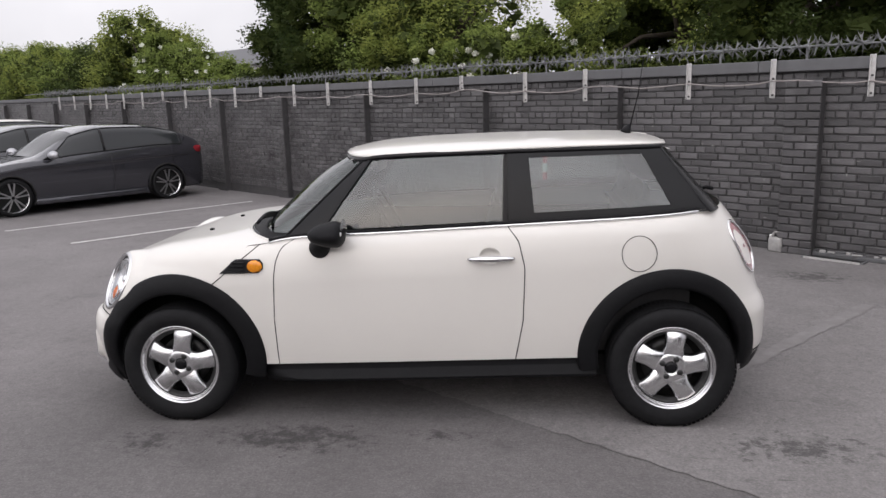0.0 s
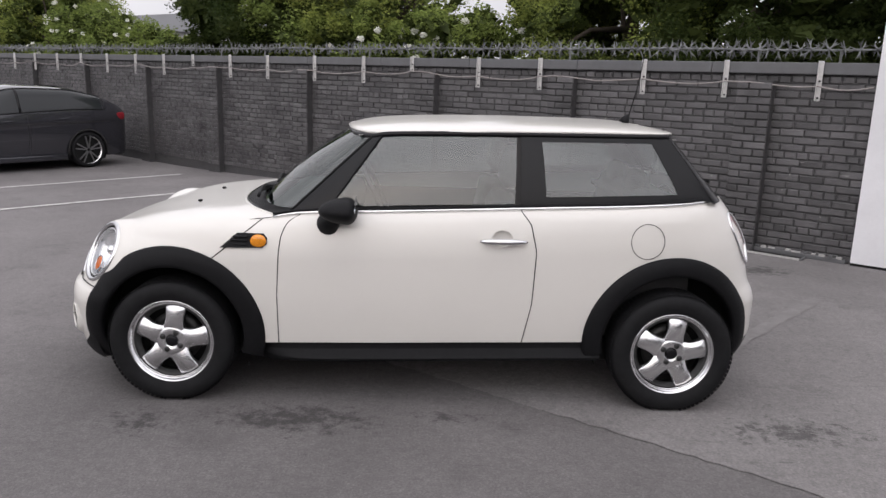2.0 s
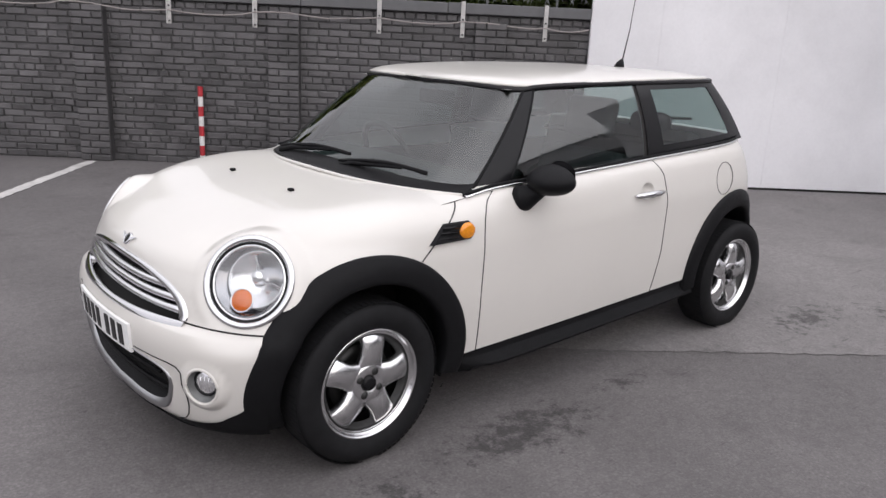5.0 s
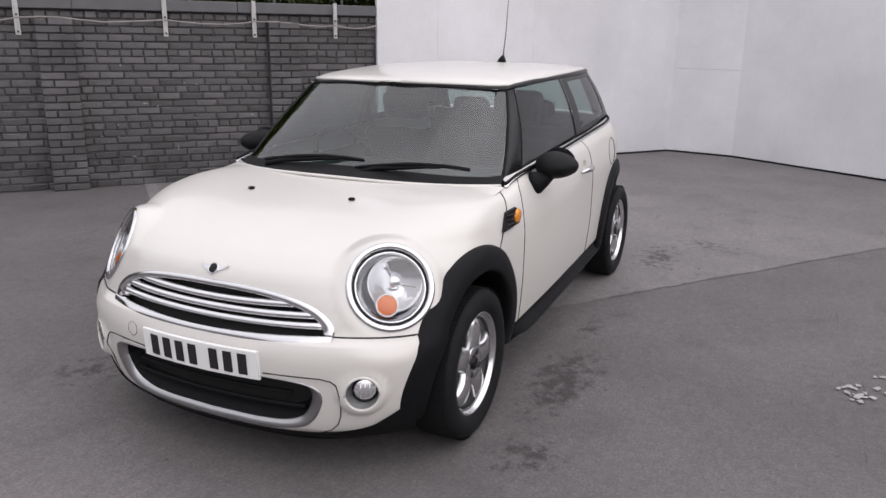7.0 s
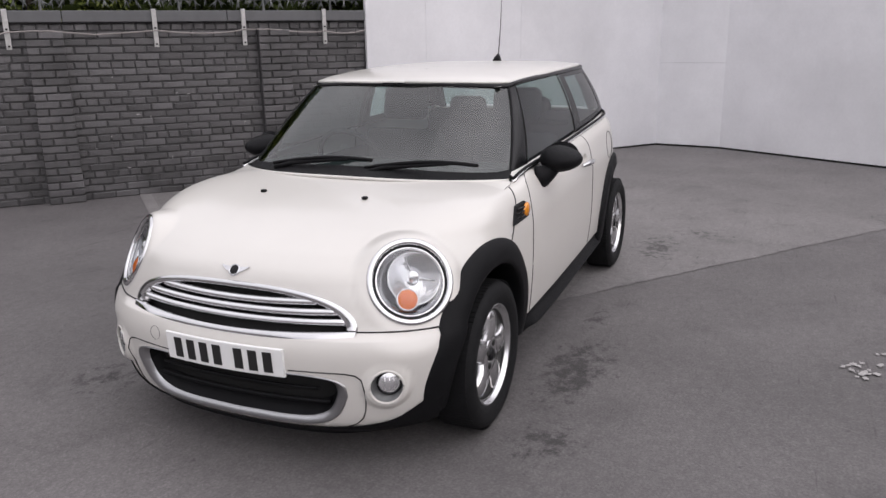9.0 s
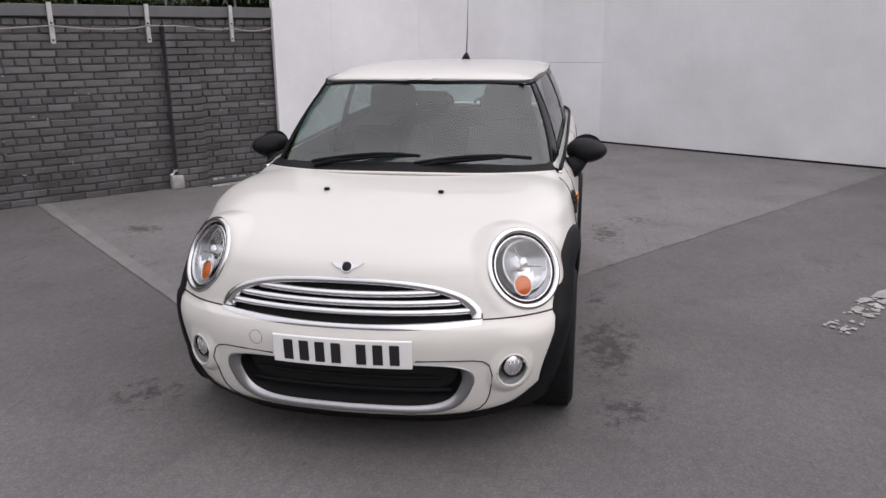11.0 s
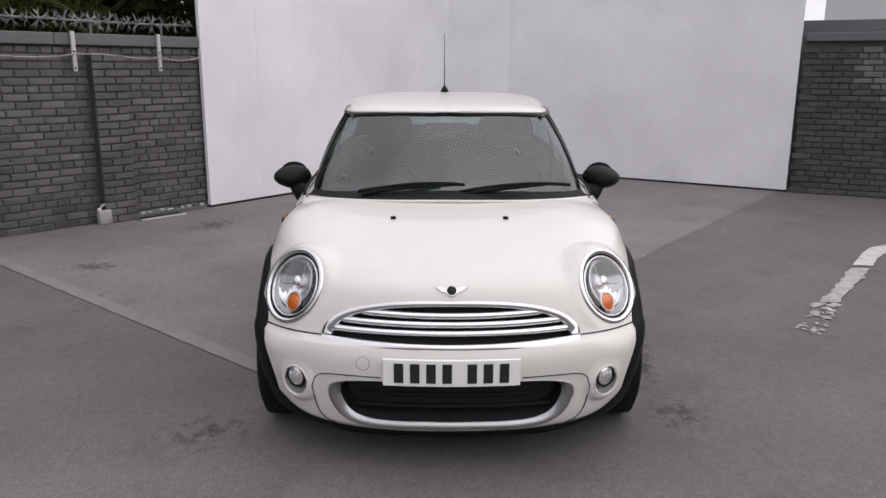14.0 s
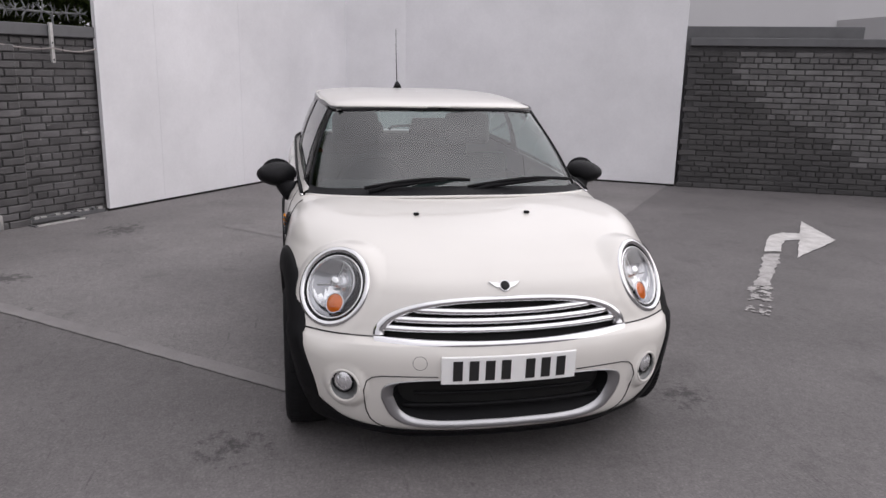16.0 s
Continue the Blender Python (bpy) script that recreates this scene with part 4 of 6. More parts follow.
BLACK_WINDOW = material("dark_reflecting_window", (0.020, 0.022, 0.024), 0.10, spec=0.42)
MIRROR_CAP = material("silver_mirror_cap", (0.40, 0.40, 0.42), 0.3, metal=0.6)
# forward of the parked cars is roughly square to the wall
PF = Vector((-.6, -.8, 0))
PL = Vector((-PF.y, PF.x, 0))
prz = math.degrees(math.atan2(-PF.y, -PF.x))
pc = Vector((-6.97, 8.42, 0)) - PL * .80
parked_car((pc.x, pc.y, dip(pc.x, pc.y)), prz, PAINT_GREY, "dark grey fastback saloon parked in a bay", .94)
q = pc - PL * 2.5 + PF * .35
parked_car((q.x, q.y, dip(q.x, q.y)), prz, PAINT_GREY, "dark grey saloon parked beside another car", .94)
q = pc - PL * 5.0 + PF * .2
parked_car((q.x, q.y, dip(q.x, q.y)), prz, PAINT_WHITE, "white saloon parked at the end of the row", 1.0)


# ---- the white hatchback: its outer surface ----
XS, XR = -0.86, 0.95
nose_x = spline([.13, .20, .28, .36, .45, .52, .545, .60, .66, .70, .730, .775, .818, .868, .902, .922, .934, .945],
                [-1.785, -1.845, -1.862, -1.872, -1.88, -1.862, -1.822, -1.808, -1.796, -1.782, -1.762, -1.695, -1.585, -1.40, -1.20, -1.05, -.94, XS])
nose_e = spline([.13, .30, .45, .52, .56, .62, .70, .79, .84, .91, .945], [4.6, 5.2, 5.4, 5.2, 4.8, 4.2, 3.4, 3.15, 3.6, 4.6, 4.8])
nose_bow = spline([.13, .30, .45, .52, .56, .62, .70, .80, .90, .945], [.13, .13, .13, .12, .11, .10, .07, .03, .0, .0])
side_y = spline([.12, .22, .30, .40, .55, .70, .78, .84, .88, .897, .912, .926, .936, .942, .945],
                [.74, .78, .795, .806, .814, .812, .80, .782, .752, .722, .668, .57, .43, .25, 0.0])
belt_z = spline([-0.90, XS, -.60, -.1, .43, .97, 1.40, 1.8], [.897, .897, .934, .958, .984, 1.009, 1.032, 1.045])
tail_x = spline([.15, .20, .28, .36, .50, .555, .60, .80, .95, 1.06], [1.66, 1.72, 1.765, 1.785, 1.785, 1.768, 1.742, 1.690, 1.600, 1.515])


def spow(c, p):
    return np.sign(c) * np.abs(c) ** p


def lifted(z, x):
    """The height in the middle section's profile that answers to z at x."""
    s = np.clip((z - .45) / .45, 0, 1.1)
    return z - (belt_z(x) - .897) * s


def taper(x):
    return 1 - 0.05 * np.clip((x + .3) / 1.8, 0, 1) ** 1.3


flare_x = spline([-1.95, -1.80, -1.62, -1.50, -1.35, -1.2, -.95, XS], [.0, .016, .034, .038, .036, .026, .004, 0])


def flared(p):
    """The wings swell over the front wheels."""
    p = np.array(p, float)
    z = p[..., 2]
    up = np.interp(z, [.58, .75, .90], [1.0, .55, 0.0])
    p[..., 1] = p[..., 1] * (1 + flare_x(p[..., 0]) * up * np.minimum(1.0, (np.abs(p[..., 1]) / .72) ** 4))
    return p


def plan_fill(k, z):
    """How far the front end reaches forward, 1 in the middle and 0 at the side, at a share k of its half width."""
    e = nose_e(z)
    return np.maximum(1 - np.clip(k, 0, 1) ** e, 0) ** (1 / e) * (1 - nose_bow(z) * k ** 2)


def nose(u, z, flats=True):
    """Front end at height z; u runs from the middle (0) to the side (1)."""
    th = np.clip(u, 0, 1) * math.pi / 2
    e = nose_e(z)
    co, si = np.maximum(np.cos(th), 1e-9), np.maximum(np.sin(th), 1e-9)
    k = si * (co ** e + si ** e) ** (-1 / e)
    x = XS - (XS - nose_x(z)) * (co * (co ** e + si ** e) ** (-1 / e)) * (1 - nose_bow(z) * k ** 2)
    p = flared(np.stack([x, -side_y(z) * k, z + 0 * u], -1))
    return flattened(p) if flats else p


def frame_at(c, yaw, up):
    """Middle, outward normal, outward and upward axes of a round lamp on the left front."""
    a, b = radians(yaw), radians(up)
    n = np.array([-math.cos(a) * math.cos(b), -math.sin(a) * math.cos(b), math.sin(b)])
    h = np.array([math.sin(a), -math.cos(a), 0])
    return np.array(c), n, h, np.cross(n, h) * (1 if np.cross(n, h)[2] > 0 else -1)


LAMP_R, FOG_R = .141, .060
LAMP_F = frame_at((-1.602, -.632, .698), 39, 26)
FOG_F = frame_at((-1.768, -.611, .358), 31, 0)


def flattened(p):
    """Eases the front end into the planes in which the lamps are set."""
    p = np.array(p, float)
    # soft ridges that run back from the lamps over the bonnet
    ay = np.abs(p[..., 1]) - .585
    back = np.clip((p[..., 0] + 1.78) / .28, 0, 1)
    fore = np.clip((-.93 - p[..., 0]) / .62, 0, 1)
    rise = .012 * back * back * (3 - 2 * back) * fore * fore * (3 - 2 * fore)
    p[..., 2] = p[..., 2] + rise * np.exp(-(ay / np.where(ay < 0, .17, .11)) ** 2) * np.clip((p[..., 2] - .68) / .1, 0, 1)
    for (c, n, h, v), r0, r1, r2 in ((LAMP_F, .152, .30, .212), (FOG_F, .066, .135, .10)):
        for s in (1, -1):
            m = np.array([1, s, 1])
            d = (p * m - c)
            dist = d @ n
            r = np.sqrt(np.maximum((d * d).sum(-1) - dist ** 2, 0))
            far = np.where(dist < 0, r2, r1)
            t = np.clip((far - r) / (far - r0), 0, 1)
            w = t * t * (3 - 2 * t) * (np.abs(dist) < .14)
            p = p - (w * dist)[..., None] * n * m
    return p


def flank(x, v, z0=None):
    """Body side between the nose and the tail; v from the sill to the belt line."""
    a = sill_z(x) if z0 is None else z0
    z = a + (belt_z(x) - a) * v
    return np.stack([x, -side_y(lifted(z, x)) * taper(x), z], -1)


sill_z = spline([-0.9, -.72, .8, .95, 1.0], [.30, .305, .342, .345, .345])


def tail(u, v):
    """Rear end; u from the side (0) to the middle (1)."""
    th = u * math.pi / 2
    z = .16 + (1.036 - .16) * v
    p = 2 / 3.3
    x = XR + (tail_x(z) - XR) * spow(np.sin(th), p)
    top = belt_z(XR) + (1.045 - belt_z(XR)) * np.clip((x - XR) / .6, 0, 1)
    z = .16 + (top - .16) * v
    low = z - (top - .897) * np.clip((z - .45) / .45, 0, 1.1)
    return np.stack([x, -side_y(low) * taper(x) * spow(np.cos(th), p), z], -1)


ARCH_F, ARCH_R = (-1.222, .337), (1.208, .352)


def off_arch(p, r=.375):
    return min(math.hypot(p[0] - ARCH_F[0], p[2] - ARCH_F[1]), math.hypot(p[0] - ARCH_R[0], p[2] - ARCH_R[1])) > r or abs(p[1]) < .45


def nose_at(y, z):
    """The point of the front end at that height and distance from the middle, and its outward normal."""
    w, deep = float(side_y(z)), XS - float(nose_x(z))
    k = min(abs(y) / w, .9999)
    for _ in range(4):
        q = flared(np.array([XS - deep * float(plan_fill(k, z)), -k * w, z]))
        k = min(max(k + (abs(y) + q[1]) / w, 0.0), .9999)
    q = flattened(flared(np.array([XS - deep * float(plan_fill(k, z)), -k * w, z])))
    return Vector((float(q[0]), float(q[1]), float(q[2])))


def nose_normal(y, z):
    d = 2e-3
    a = nose_at(abs(y) + d, z) - nose_at(max(abs(y) - d, 0), z)
    b = nose_at(y, z + d) - nose_at(y, z - d)
    n = a.cross(b).normalized()
    return n if n.x < 0 else -n


def flank_at(x, z):
    return Vector((x, float(-side_y(lifted(z, x)) * taper(x)), z))




nose_rows = {}


def body_half(x, z):
    """Half width of the body at a place on its side."""
    if x < XS:
        key = round(z, 3)
        if key not in nose_rows:
            us = np.linspace(0, 1, 240)
            q = nose(us, np.full_like(us, key), False)
            nose_rows[key] = (q[:, 0], -q[:, 1])
        return float(np.interp(x, *nose_rows[key]))
    if x > XR:
        k = min(.999, (x - XR) / (float(tail_x(z)) - XR))
        return float(side_y(lifted(z, XR)) * taper(x)) * (1 - k ** 3.3) ** (1 / 3.3)
    return float(side_y(lifted(z, x)) * taper(x))


def in_lamp(p, k=1.0):
    d = np.array([p[0], -abs(p[1]), p[2]]) - LAMP_F[0]
    return math.hypot(d @ LAMP_F[2], d @ LAMP_F[3]) < LAMP_R * k and p[0] < -1.2


def in_fog(p):
    d = np.array([p[0], -abs(p[1]), p[2]]) - FOG_F[0]
    return math.hypot(d @ FOG_F[2], d @ FOG_F[3]) < FOG_R * .97 and p[0] < -1.2


def grille_half(z):
    """Half width of the upper grille at height z."""
    t = (z - .544) / (.672 - .544)
    if t < 0 or t > 1:
        return 0.0
    return .478 * (1 - t ** 2) ** (1 / 3.2)


def in_grille(p):
    foot = .542 - .018 * (1 - (p[1] / .475) ** 2) + .004
    return p[0] < -1.5 and foot < p[2] < .668 and abs(p[1]) < (grille_half(p[2]) - .01 if p[2] > .552 else .468)


def in_mouth(p):
    w = .467 * (1 - .9 * max(0, .315 - p[2]))
    return p[0] < -1.5 and (abs(p[1]) / w) ** 6.25 + (abs(p[2] - .318) / (.079 if p[2] > .318 else .131)) ** 4 < 1


car = thing("hatchback_car", "cream-white three-door hatchback car with black wheel arches", "car")
car.matrix_world = pose(-1.9, 0, 0, 0, 0, 0.5) @ pose(1.9, 0, 0)


def both(fn, us, vs, name, mat, keep=None, label="", parent=None):
    p, f, n = sheet(fn, us, vs, keep)
    if name in ("front_wing", "rear_quarter_panel"):
        link(name, p, f, mat, parent or car, label, normals=n)
        return link(name, p * [1, -1, 1], [tuple(reversed(q)) for q in f], mat, parent or car, label, normals=n * [1, -1, 1])
    p, f, n = mirrored(p, f, n)
    return link(name, p, f, mat, parent or car, label, normals=n)


def ease(n, k=1.0):
    """Steps from 0 to 1, closer at both ends."""
    t = np.linspace(0, 1, n)
    return t * (1 - k) + k * (3 * t * t - 2 * t ** 3)


# bonnet, front bumper
zs_bonnet = np.concatenate([np.linspace(.547, .70, 30)[:-1], np.linspace(.70, .78, 18)[:-1], np.interp(np.linspace(float(nose_x(.78)), XS, 50), nose_x(np.linspace(.7, .945, 800)), np.linspace(.7, .945, 800))])
zs_bonnet[-1] = .9448
both(nose, ease(130, .6), zs_bonnet, "bonnet", PAINT_WHITE, lambda p: off_arch(p, .400) and not in_lamp(p) and not in_grille(p))


def foot_u(u):
    """The same edge along the front end, rising to the wheel arch."""
    q = nose(u, .3 + 0 * u)
    return .164 + .06 * (np.abs(q[..., 1]) / .72) ** 3 + .13 * np.clip((q[..., 0] + 1.79) / .20, 0, 1) ** 1.8


def lip_u(u):
    """Bottom of the black lip, a little higher at the corners."""
    q = nose(u, .3 + 0 * u)
    return .122 + .055 * np.clip((np.abs(q[..., 1]) - .35) / .4, 0, 1) ** 2


def arch_front(p):
    return math.hypot(p[0] - ARCH_F[0], p[2] - ARCH_F[1])


both(lambda u, v: nose(u, foot_u(u) + (.5455 - foot_u(u)) * v), ease(150, .6), np.linspace(0, 1, 56), "front_bumper", PAINT_WHITE, lambda p: off_arch(p, .402) and not in_grille(p) and not in_mouth(p) and not in_fog(p))


p, f, n = sheet(lambda u, v: nose(u, lip_u(u) + (foot_u(u) + .006 - lip_u(u)) * v), ease(150, .6), np.linspace(0, 1, 30), lambda p: arch_front(p) > .385)
n = n * np.where((n * (p - np.array([-.9, 0, .3]))).sum(1, keepdims=True) < 0, -1.0, 1.0)
p = p + n * np.clip((p[:, 2:3] - .14) / .03, .0, 1) * .006
p, f, n = mirrored(p, f, n)
link("lower_bumper_trim", p, f, BLACK_PLASTIC, car)


# doors, front wings, rear quarters
def door_front(v):
    return np.interp(v, [0, .4, .75, .86, .93, .97, 1.0], [-.712, -.717, -.708, -.698, -.680, -.658, -.605])


def door_rear(v):
    return np.interp(v, [0, .3, .7, .9, 1.0], [.470, .508, .518, .488, .436])


vs_side = np.linspace(0, 1, 44)


def between(fa, fb):
    return lambda u, v: flank(fa(v) * (1 - u) + fb(v) * u, v)


both(between(lambda v: XS + 0 * v, door_front), np.linspace(0, 1, 14), vs_side, "front_wing", PAINT_WHITE, off_arch)
for sgn in (1, -1):
    p, f, n = sheet(between(door_front, door_rear), np.linspace(0, 1, 150), np.linspace(0, 1, 90), lambda p: math.hypot((p[0] - .352) / .050, (p[2] - .850) / .039) > 1.02)
    if sgn < 0:
        p, n, f = p * [1, -1, 1], n * [1, -1, 1], [tuple(reversed(q)) for q in f]
    door = link("door", p, f, PAINT_WHITE, car, normals=n)
    if sgn > 0:
        door_left = door
    else:
        door_right = door
both(between(door_rear, lambda v: XR + 0 * v), np.linspace(0, 1, 24), vs_side, "rear_quarter_panel", PAINT_WHITE, off_arch)
both(tail, ease(60, .6), np.linspace(.06, 1, 60), "tail_panel", PAINT_WHITE, lambda p: off_arch(p, .39) and not (p[2] < .30))
both(tail, ease(60, .6), np.linspace(.07, .2, 12), "rear_valance", BLACK_PLASTIC, lambda p: off_arch(p, .39) and p[2] < .325)


def gap_line(name, pts, r=.0026, mat=SEAM, parent=None, mirror=True):
    a = tube(pts, r, 6)
    if mirror:
        link(name, *tube([(p[0], -p[1], p[2]) for p in pts], r, 6), mat, parent or car)
    return link(name, a[0], a[1], mat, parent or car)


gap_line("door_gap", [tuple(flank(np.array(door_front(v)), np.array(v))) for v in np.linspace(0, .995, 30)])
gap_line("door_gap", [tuple(flank(np.array(door_rear(v)), np.array(v))) for v in np.linspace(0, .995, 30)])
gap_line("bonnet_gap", [tuple(q) for q in (nose_at(y, .546) for y in np.linspace(.47, .80, 60)) if math.hypot(q.x - ARCH_F[0], q.z - ARCH_F[1]) > .43], .0032)
# seam from the screen's foot down to the wheel arch
gap_line("wing_gap", [(x, -body_half(x, z) - .0005, z) for x, z in zip(np.linspace(-.80, -1.02, 18), np.linspace(.900, .722, 18))], .0028)
# filler cap ring on the left side
gap_line("filler_cap_gap", [tuple(flank_at(1.054 + .081 * math.cos(a), .853 + .084 * math.sin(a)) + Vector((0, -.0005, 0))) for a in np.linspace(0, 2 * math.pi, 41)], .0018, mirror=False)

# bright belt strip over the black weather seal
xs_belt = np.linspace(-.745, 1.40, 60)


def belt_pt(x, dz=0.0):
    if x <= XR:
        q = flank(np.array(x), np.array(1.0))
    else:
        u = math.asin(min(1, ((x - XR) / (float(tail_x(1.03)) - XR))) ** (3.3 / 2)) / (math.pi / 2)
        q = tail(np.array(u), np.array(1.0))
    return (float(q[0]) + (.003 if x > XR else 0), float(q[1]) - .004, float(q[2]) + dz)


gap_line("belt_strip", [belt_pt(x, .004) for x in xs_belt], .009, BAR_SILVER)
gap_line("weather_seal", [belt_pt(x, .016) for x in xs_belt], .0075, BLACK_PLASTIC)

# ---- glasshouse ----
ka = [0, .10, .17, .22, .27, .31, .60, .90, .945, 1.0]
gb = [spline(ka, k) for k in ([-.895, -.880, -.83, -.735, -.60, -.50, .432, 1.385, 1.455, 1.51], [0, .32, .54, .665, .700, .708, .712, .655, .56, 0], [.945, .940, .932, .928, .938, .945, .989, 1.036, 1.042, 1.046])]
gt = [spline(ka, k) for k in ([-.440, -.415, -.365, -.305, -.262, -.238, .432, 1.165, 1.20, 1.235], [0, .28, .46, .535, .553, .560, .588, .548, .48, 0], [1.316, 1.312, 1.304, 1.300, 1.305, 1.311, 1.334, 1.342, 1.342, 1.342])]


def house(a, t):
    s = np.where(a < 0, -1.0, 1.0)
    a = np.abs(a)
    b = np.stack([gb[0](a), -gb[1](a) * s, gb[2](a)], -1)
    c = np.stack([gt[0](a), -gt[1](a) * s, gt[2](a)], -1)
    tt = np.asarray(t)[..., None]
    p = b * (1 - tt) + c * tt
    bow = 4 * t * (1 - t)
    p[..., 1] -= .018 * bow * s * np.clip((a - .15) / .1, 0, 1) * np.clip((1.0 - a) / .1, 0, 1)
    p[..., 0] -= .020 * bow * np.clip((.25 - a) / .15, 0, 1)
    p[..., 2] += .012 * bow * np.clip((.25 - a) / .15, 0, 1)
    return p


def house_panel(name, a0, a1, t0, t1, mat, nu=20, nv=12, out=0.0, label="", sides=(1, -1), parent=None):
    obs = []
    for s in sides:
        p, f, n = sheet(house, np.linspace(a0, a1, nu), np.linspace(t0, t1, nv))
        p = p + n * out
        if s < 0:
            p, n, f = p * [1, -1, 1], n * [1, -1, 1], [tuple(reversed(q)) for q in f]
        ob = link(name, p, f, mat, parent or car, label, normals=n)
        obs.append(ob)
    return obs


p, f, n = sheet(house, np.linspace(-.243, .243, 59), np.linspace(0.02, .985, 20))
windscreen = link("windscreen", p, f, GLASS, car, normals=n)
house_panel("windscreen_pillar", .241, .312, -.01, 1.0, BLACK_GLOSS, 14, 14, .001)
house_panel("door_window", .314, .594, .055, .975, GLASS, 24, 12, -.004)
house_panel("door_pillar", .592, .606, 0, 1, SEAM, 3, 10, -.006)
house_panel("rear_side_window", .640, .838, .14, .90, GLASS, 20, 10, -.002)
# dark border round the rear side pane
for a0, a1, t0, t1 in ((.602, .641, 0, 1), (.837, .905, 0, 1), (.64, .838, 0, .142), (.64, .838, .898, 1)):
    house_panel("window_border", a0, a1, t0, t1, BLACK_GLOSS, 14, 8, 0.0)
house_panel("rear_pillar", .903, .95, -.02, 1.0, BLACK_GLOSS, 8, 12, .001)
p, f, n = sheet(lambda a, t: house(2 - np.where(a > 1, a, 2 - a), t) * np.stack([1 + 0 * a, np.where(a > 1, -1.0, 1.0), 1 + 0 * a], -1), np.linspace(.948, 1.052, 30), np.linspace(.05, .97, 14))
link("rear_window", p, f, GLASS, car, normals=n)
# black gutters
for s in (1, -1):
    pts = [tuple(house(np.array(a), np.array(1.0)) * np.array([1, s, 1]) + np.array([0, 0, -.003])) for a in np.linspace(.0, .95, 60)]
    v = tube(pts, .013, 8)
    link("roof_gutter", *v, BLACK_GLOSS, car)
for s in (1, -1):
    pts = [tuple(house(np.array(.243), np.array(t)) * np.array([1, s, 1])) for t in np.linspace(0, 1, 14)]
    link("screen_seal", *tube(pts, .007, 6), BLACK_PLASTIC, car)
    pts = [tuple(house(np.array(.313), np.array(t)) * np.array([1, s, 1])) for t in np.linspace(.02, 1, 14)]
    link("window_seal", *tube(pts, .005, 6), BLACK_PLASTIC, car)

# ---- roof ----
roof_half = spline([-.455, -.43, -.38, -.31, -.24, .45, .95, 1.12, 1.19, 1.225, 1.24], [.0, .22, .41, .520, .550, .590, .572, .545, .50, .42, .25])
roof_rim = spline([-.455, -.3, .45, 1.05, 1.24], [1.322, 1.314, 1.342, 1.350, 1.350])
roof_mid = spline([-.455, -.38, -.2, .1, .5, .85, 1.08, 1.24], [1.328, 1.346, 1.366, 1.380, 1.386, 1.386, 1.380, 1.358])


def roof(u, v):
    """u along the car, v from the rim (0) to the middle (1)."""
    x = -.455 + 1.695 * u
    yy = 1 - v
    z = roof_rim(x) + (roof_mid(x) - roof_rim(x)) * (1 - np.abs(yy) ** 4.0) ** .55
    return np.stack([x, -roof_half(x) * yy, z], -1)


both(roof, ease(60, .75), 1 - (1 - np.linspace(0.0005, .9995, 26)) ** 1.0, "roof", PAINT_WHITE)
ru = np.linspace(.004, .999, 50)
for s in (1, -1):
    pts = [tuple(roof(np.array(u), np.array(0.0)) * np.array([1, s, 1]) + np.array([0, 0, .003])) for u in ru]
    link("roof_edge", *tube(pts, .007, 8), PAINT_WHITE, car)
# underside lining closes the cabin
p, f, n = sheet(lambda u, v: np.stack([-.36 + 1.60 * u, (v - .5) * 1.06 * (1 - .1 * u), 1.300 + .022 * u], -1), np.linspace(0, 1, 4), np.linspace(0, 1, 4))
link("headliner", p, f, HEADLINER, car)

# ---- cowl, wipers, jets ----
def rim_pt(v):
    """The bonnet's rear edge, from one screen pillar (-1) to the other (1)."""
    av = np.abs(v)
    return np.stack([-.99 + .245 * av ** 3.0, -.706 * v, .934 - .018 * av ** 2.2], -1)


p, f, n = sheet(lambda u, v: rim_pt(v) * (1 - u[..., None]) + house(.246 * v, .05 + 0 * v) * u[..., None] - np.stack([0 * u, 0 * u, .001 * np.sin(u * math.pi) - .004], -1), np.linspace(0, 1, 8), np.linspace(-1, 1, 61))
link("cowl_panel", p, f, BLACK_PLASTIC, car)
rim_pts = [tuple(rim_pt(np.array(v)) + np.array([0, 0, .002])) for v in np.linspace(-1, 1, 61)]
link("bonnet_edge", *tube(rim_pts, .0075, 8), PAINT_WHITE, car)
corner = []
for k_ in np.linspace(0, 1, 14):
    y_ = .50 + .222 * k_
    z_ = min(np.linspace(.897, .944, 400), key=lambda q_: abs(float(side_y(q_)) - y_))
    b_ = rim_pt(np.array(-(.70 + .30 * k_)))
    last = k_ > .99
    corner += [(XS - .004, y_ + (.001 if last else 0), float(z_) + .0005), (float(b_[0]), .7235 if last else float(b_[1]), float(belt_z(-.745)) + .002 if last else float(b_[2]) + .004)]
for s in (1, -1):
    link("bonnet_corner", [(x, y * -s, z) for x, y, z in corner], [(2 * i, 2 * i + 1, 2 * i + 3, 2 * i + 2) for i in range(13)], PAINT_WHITE, car)
link("cowl_seal", *tube([(p[0] + .013, p[1] * .985, p[2] + .004) for p in rim_pts], .0055, 8), BLACK_GLOSS, car)
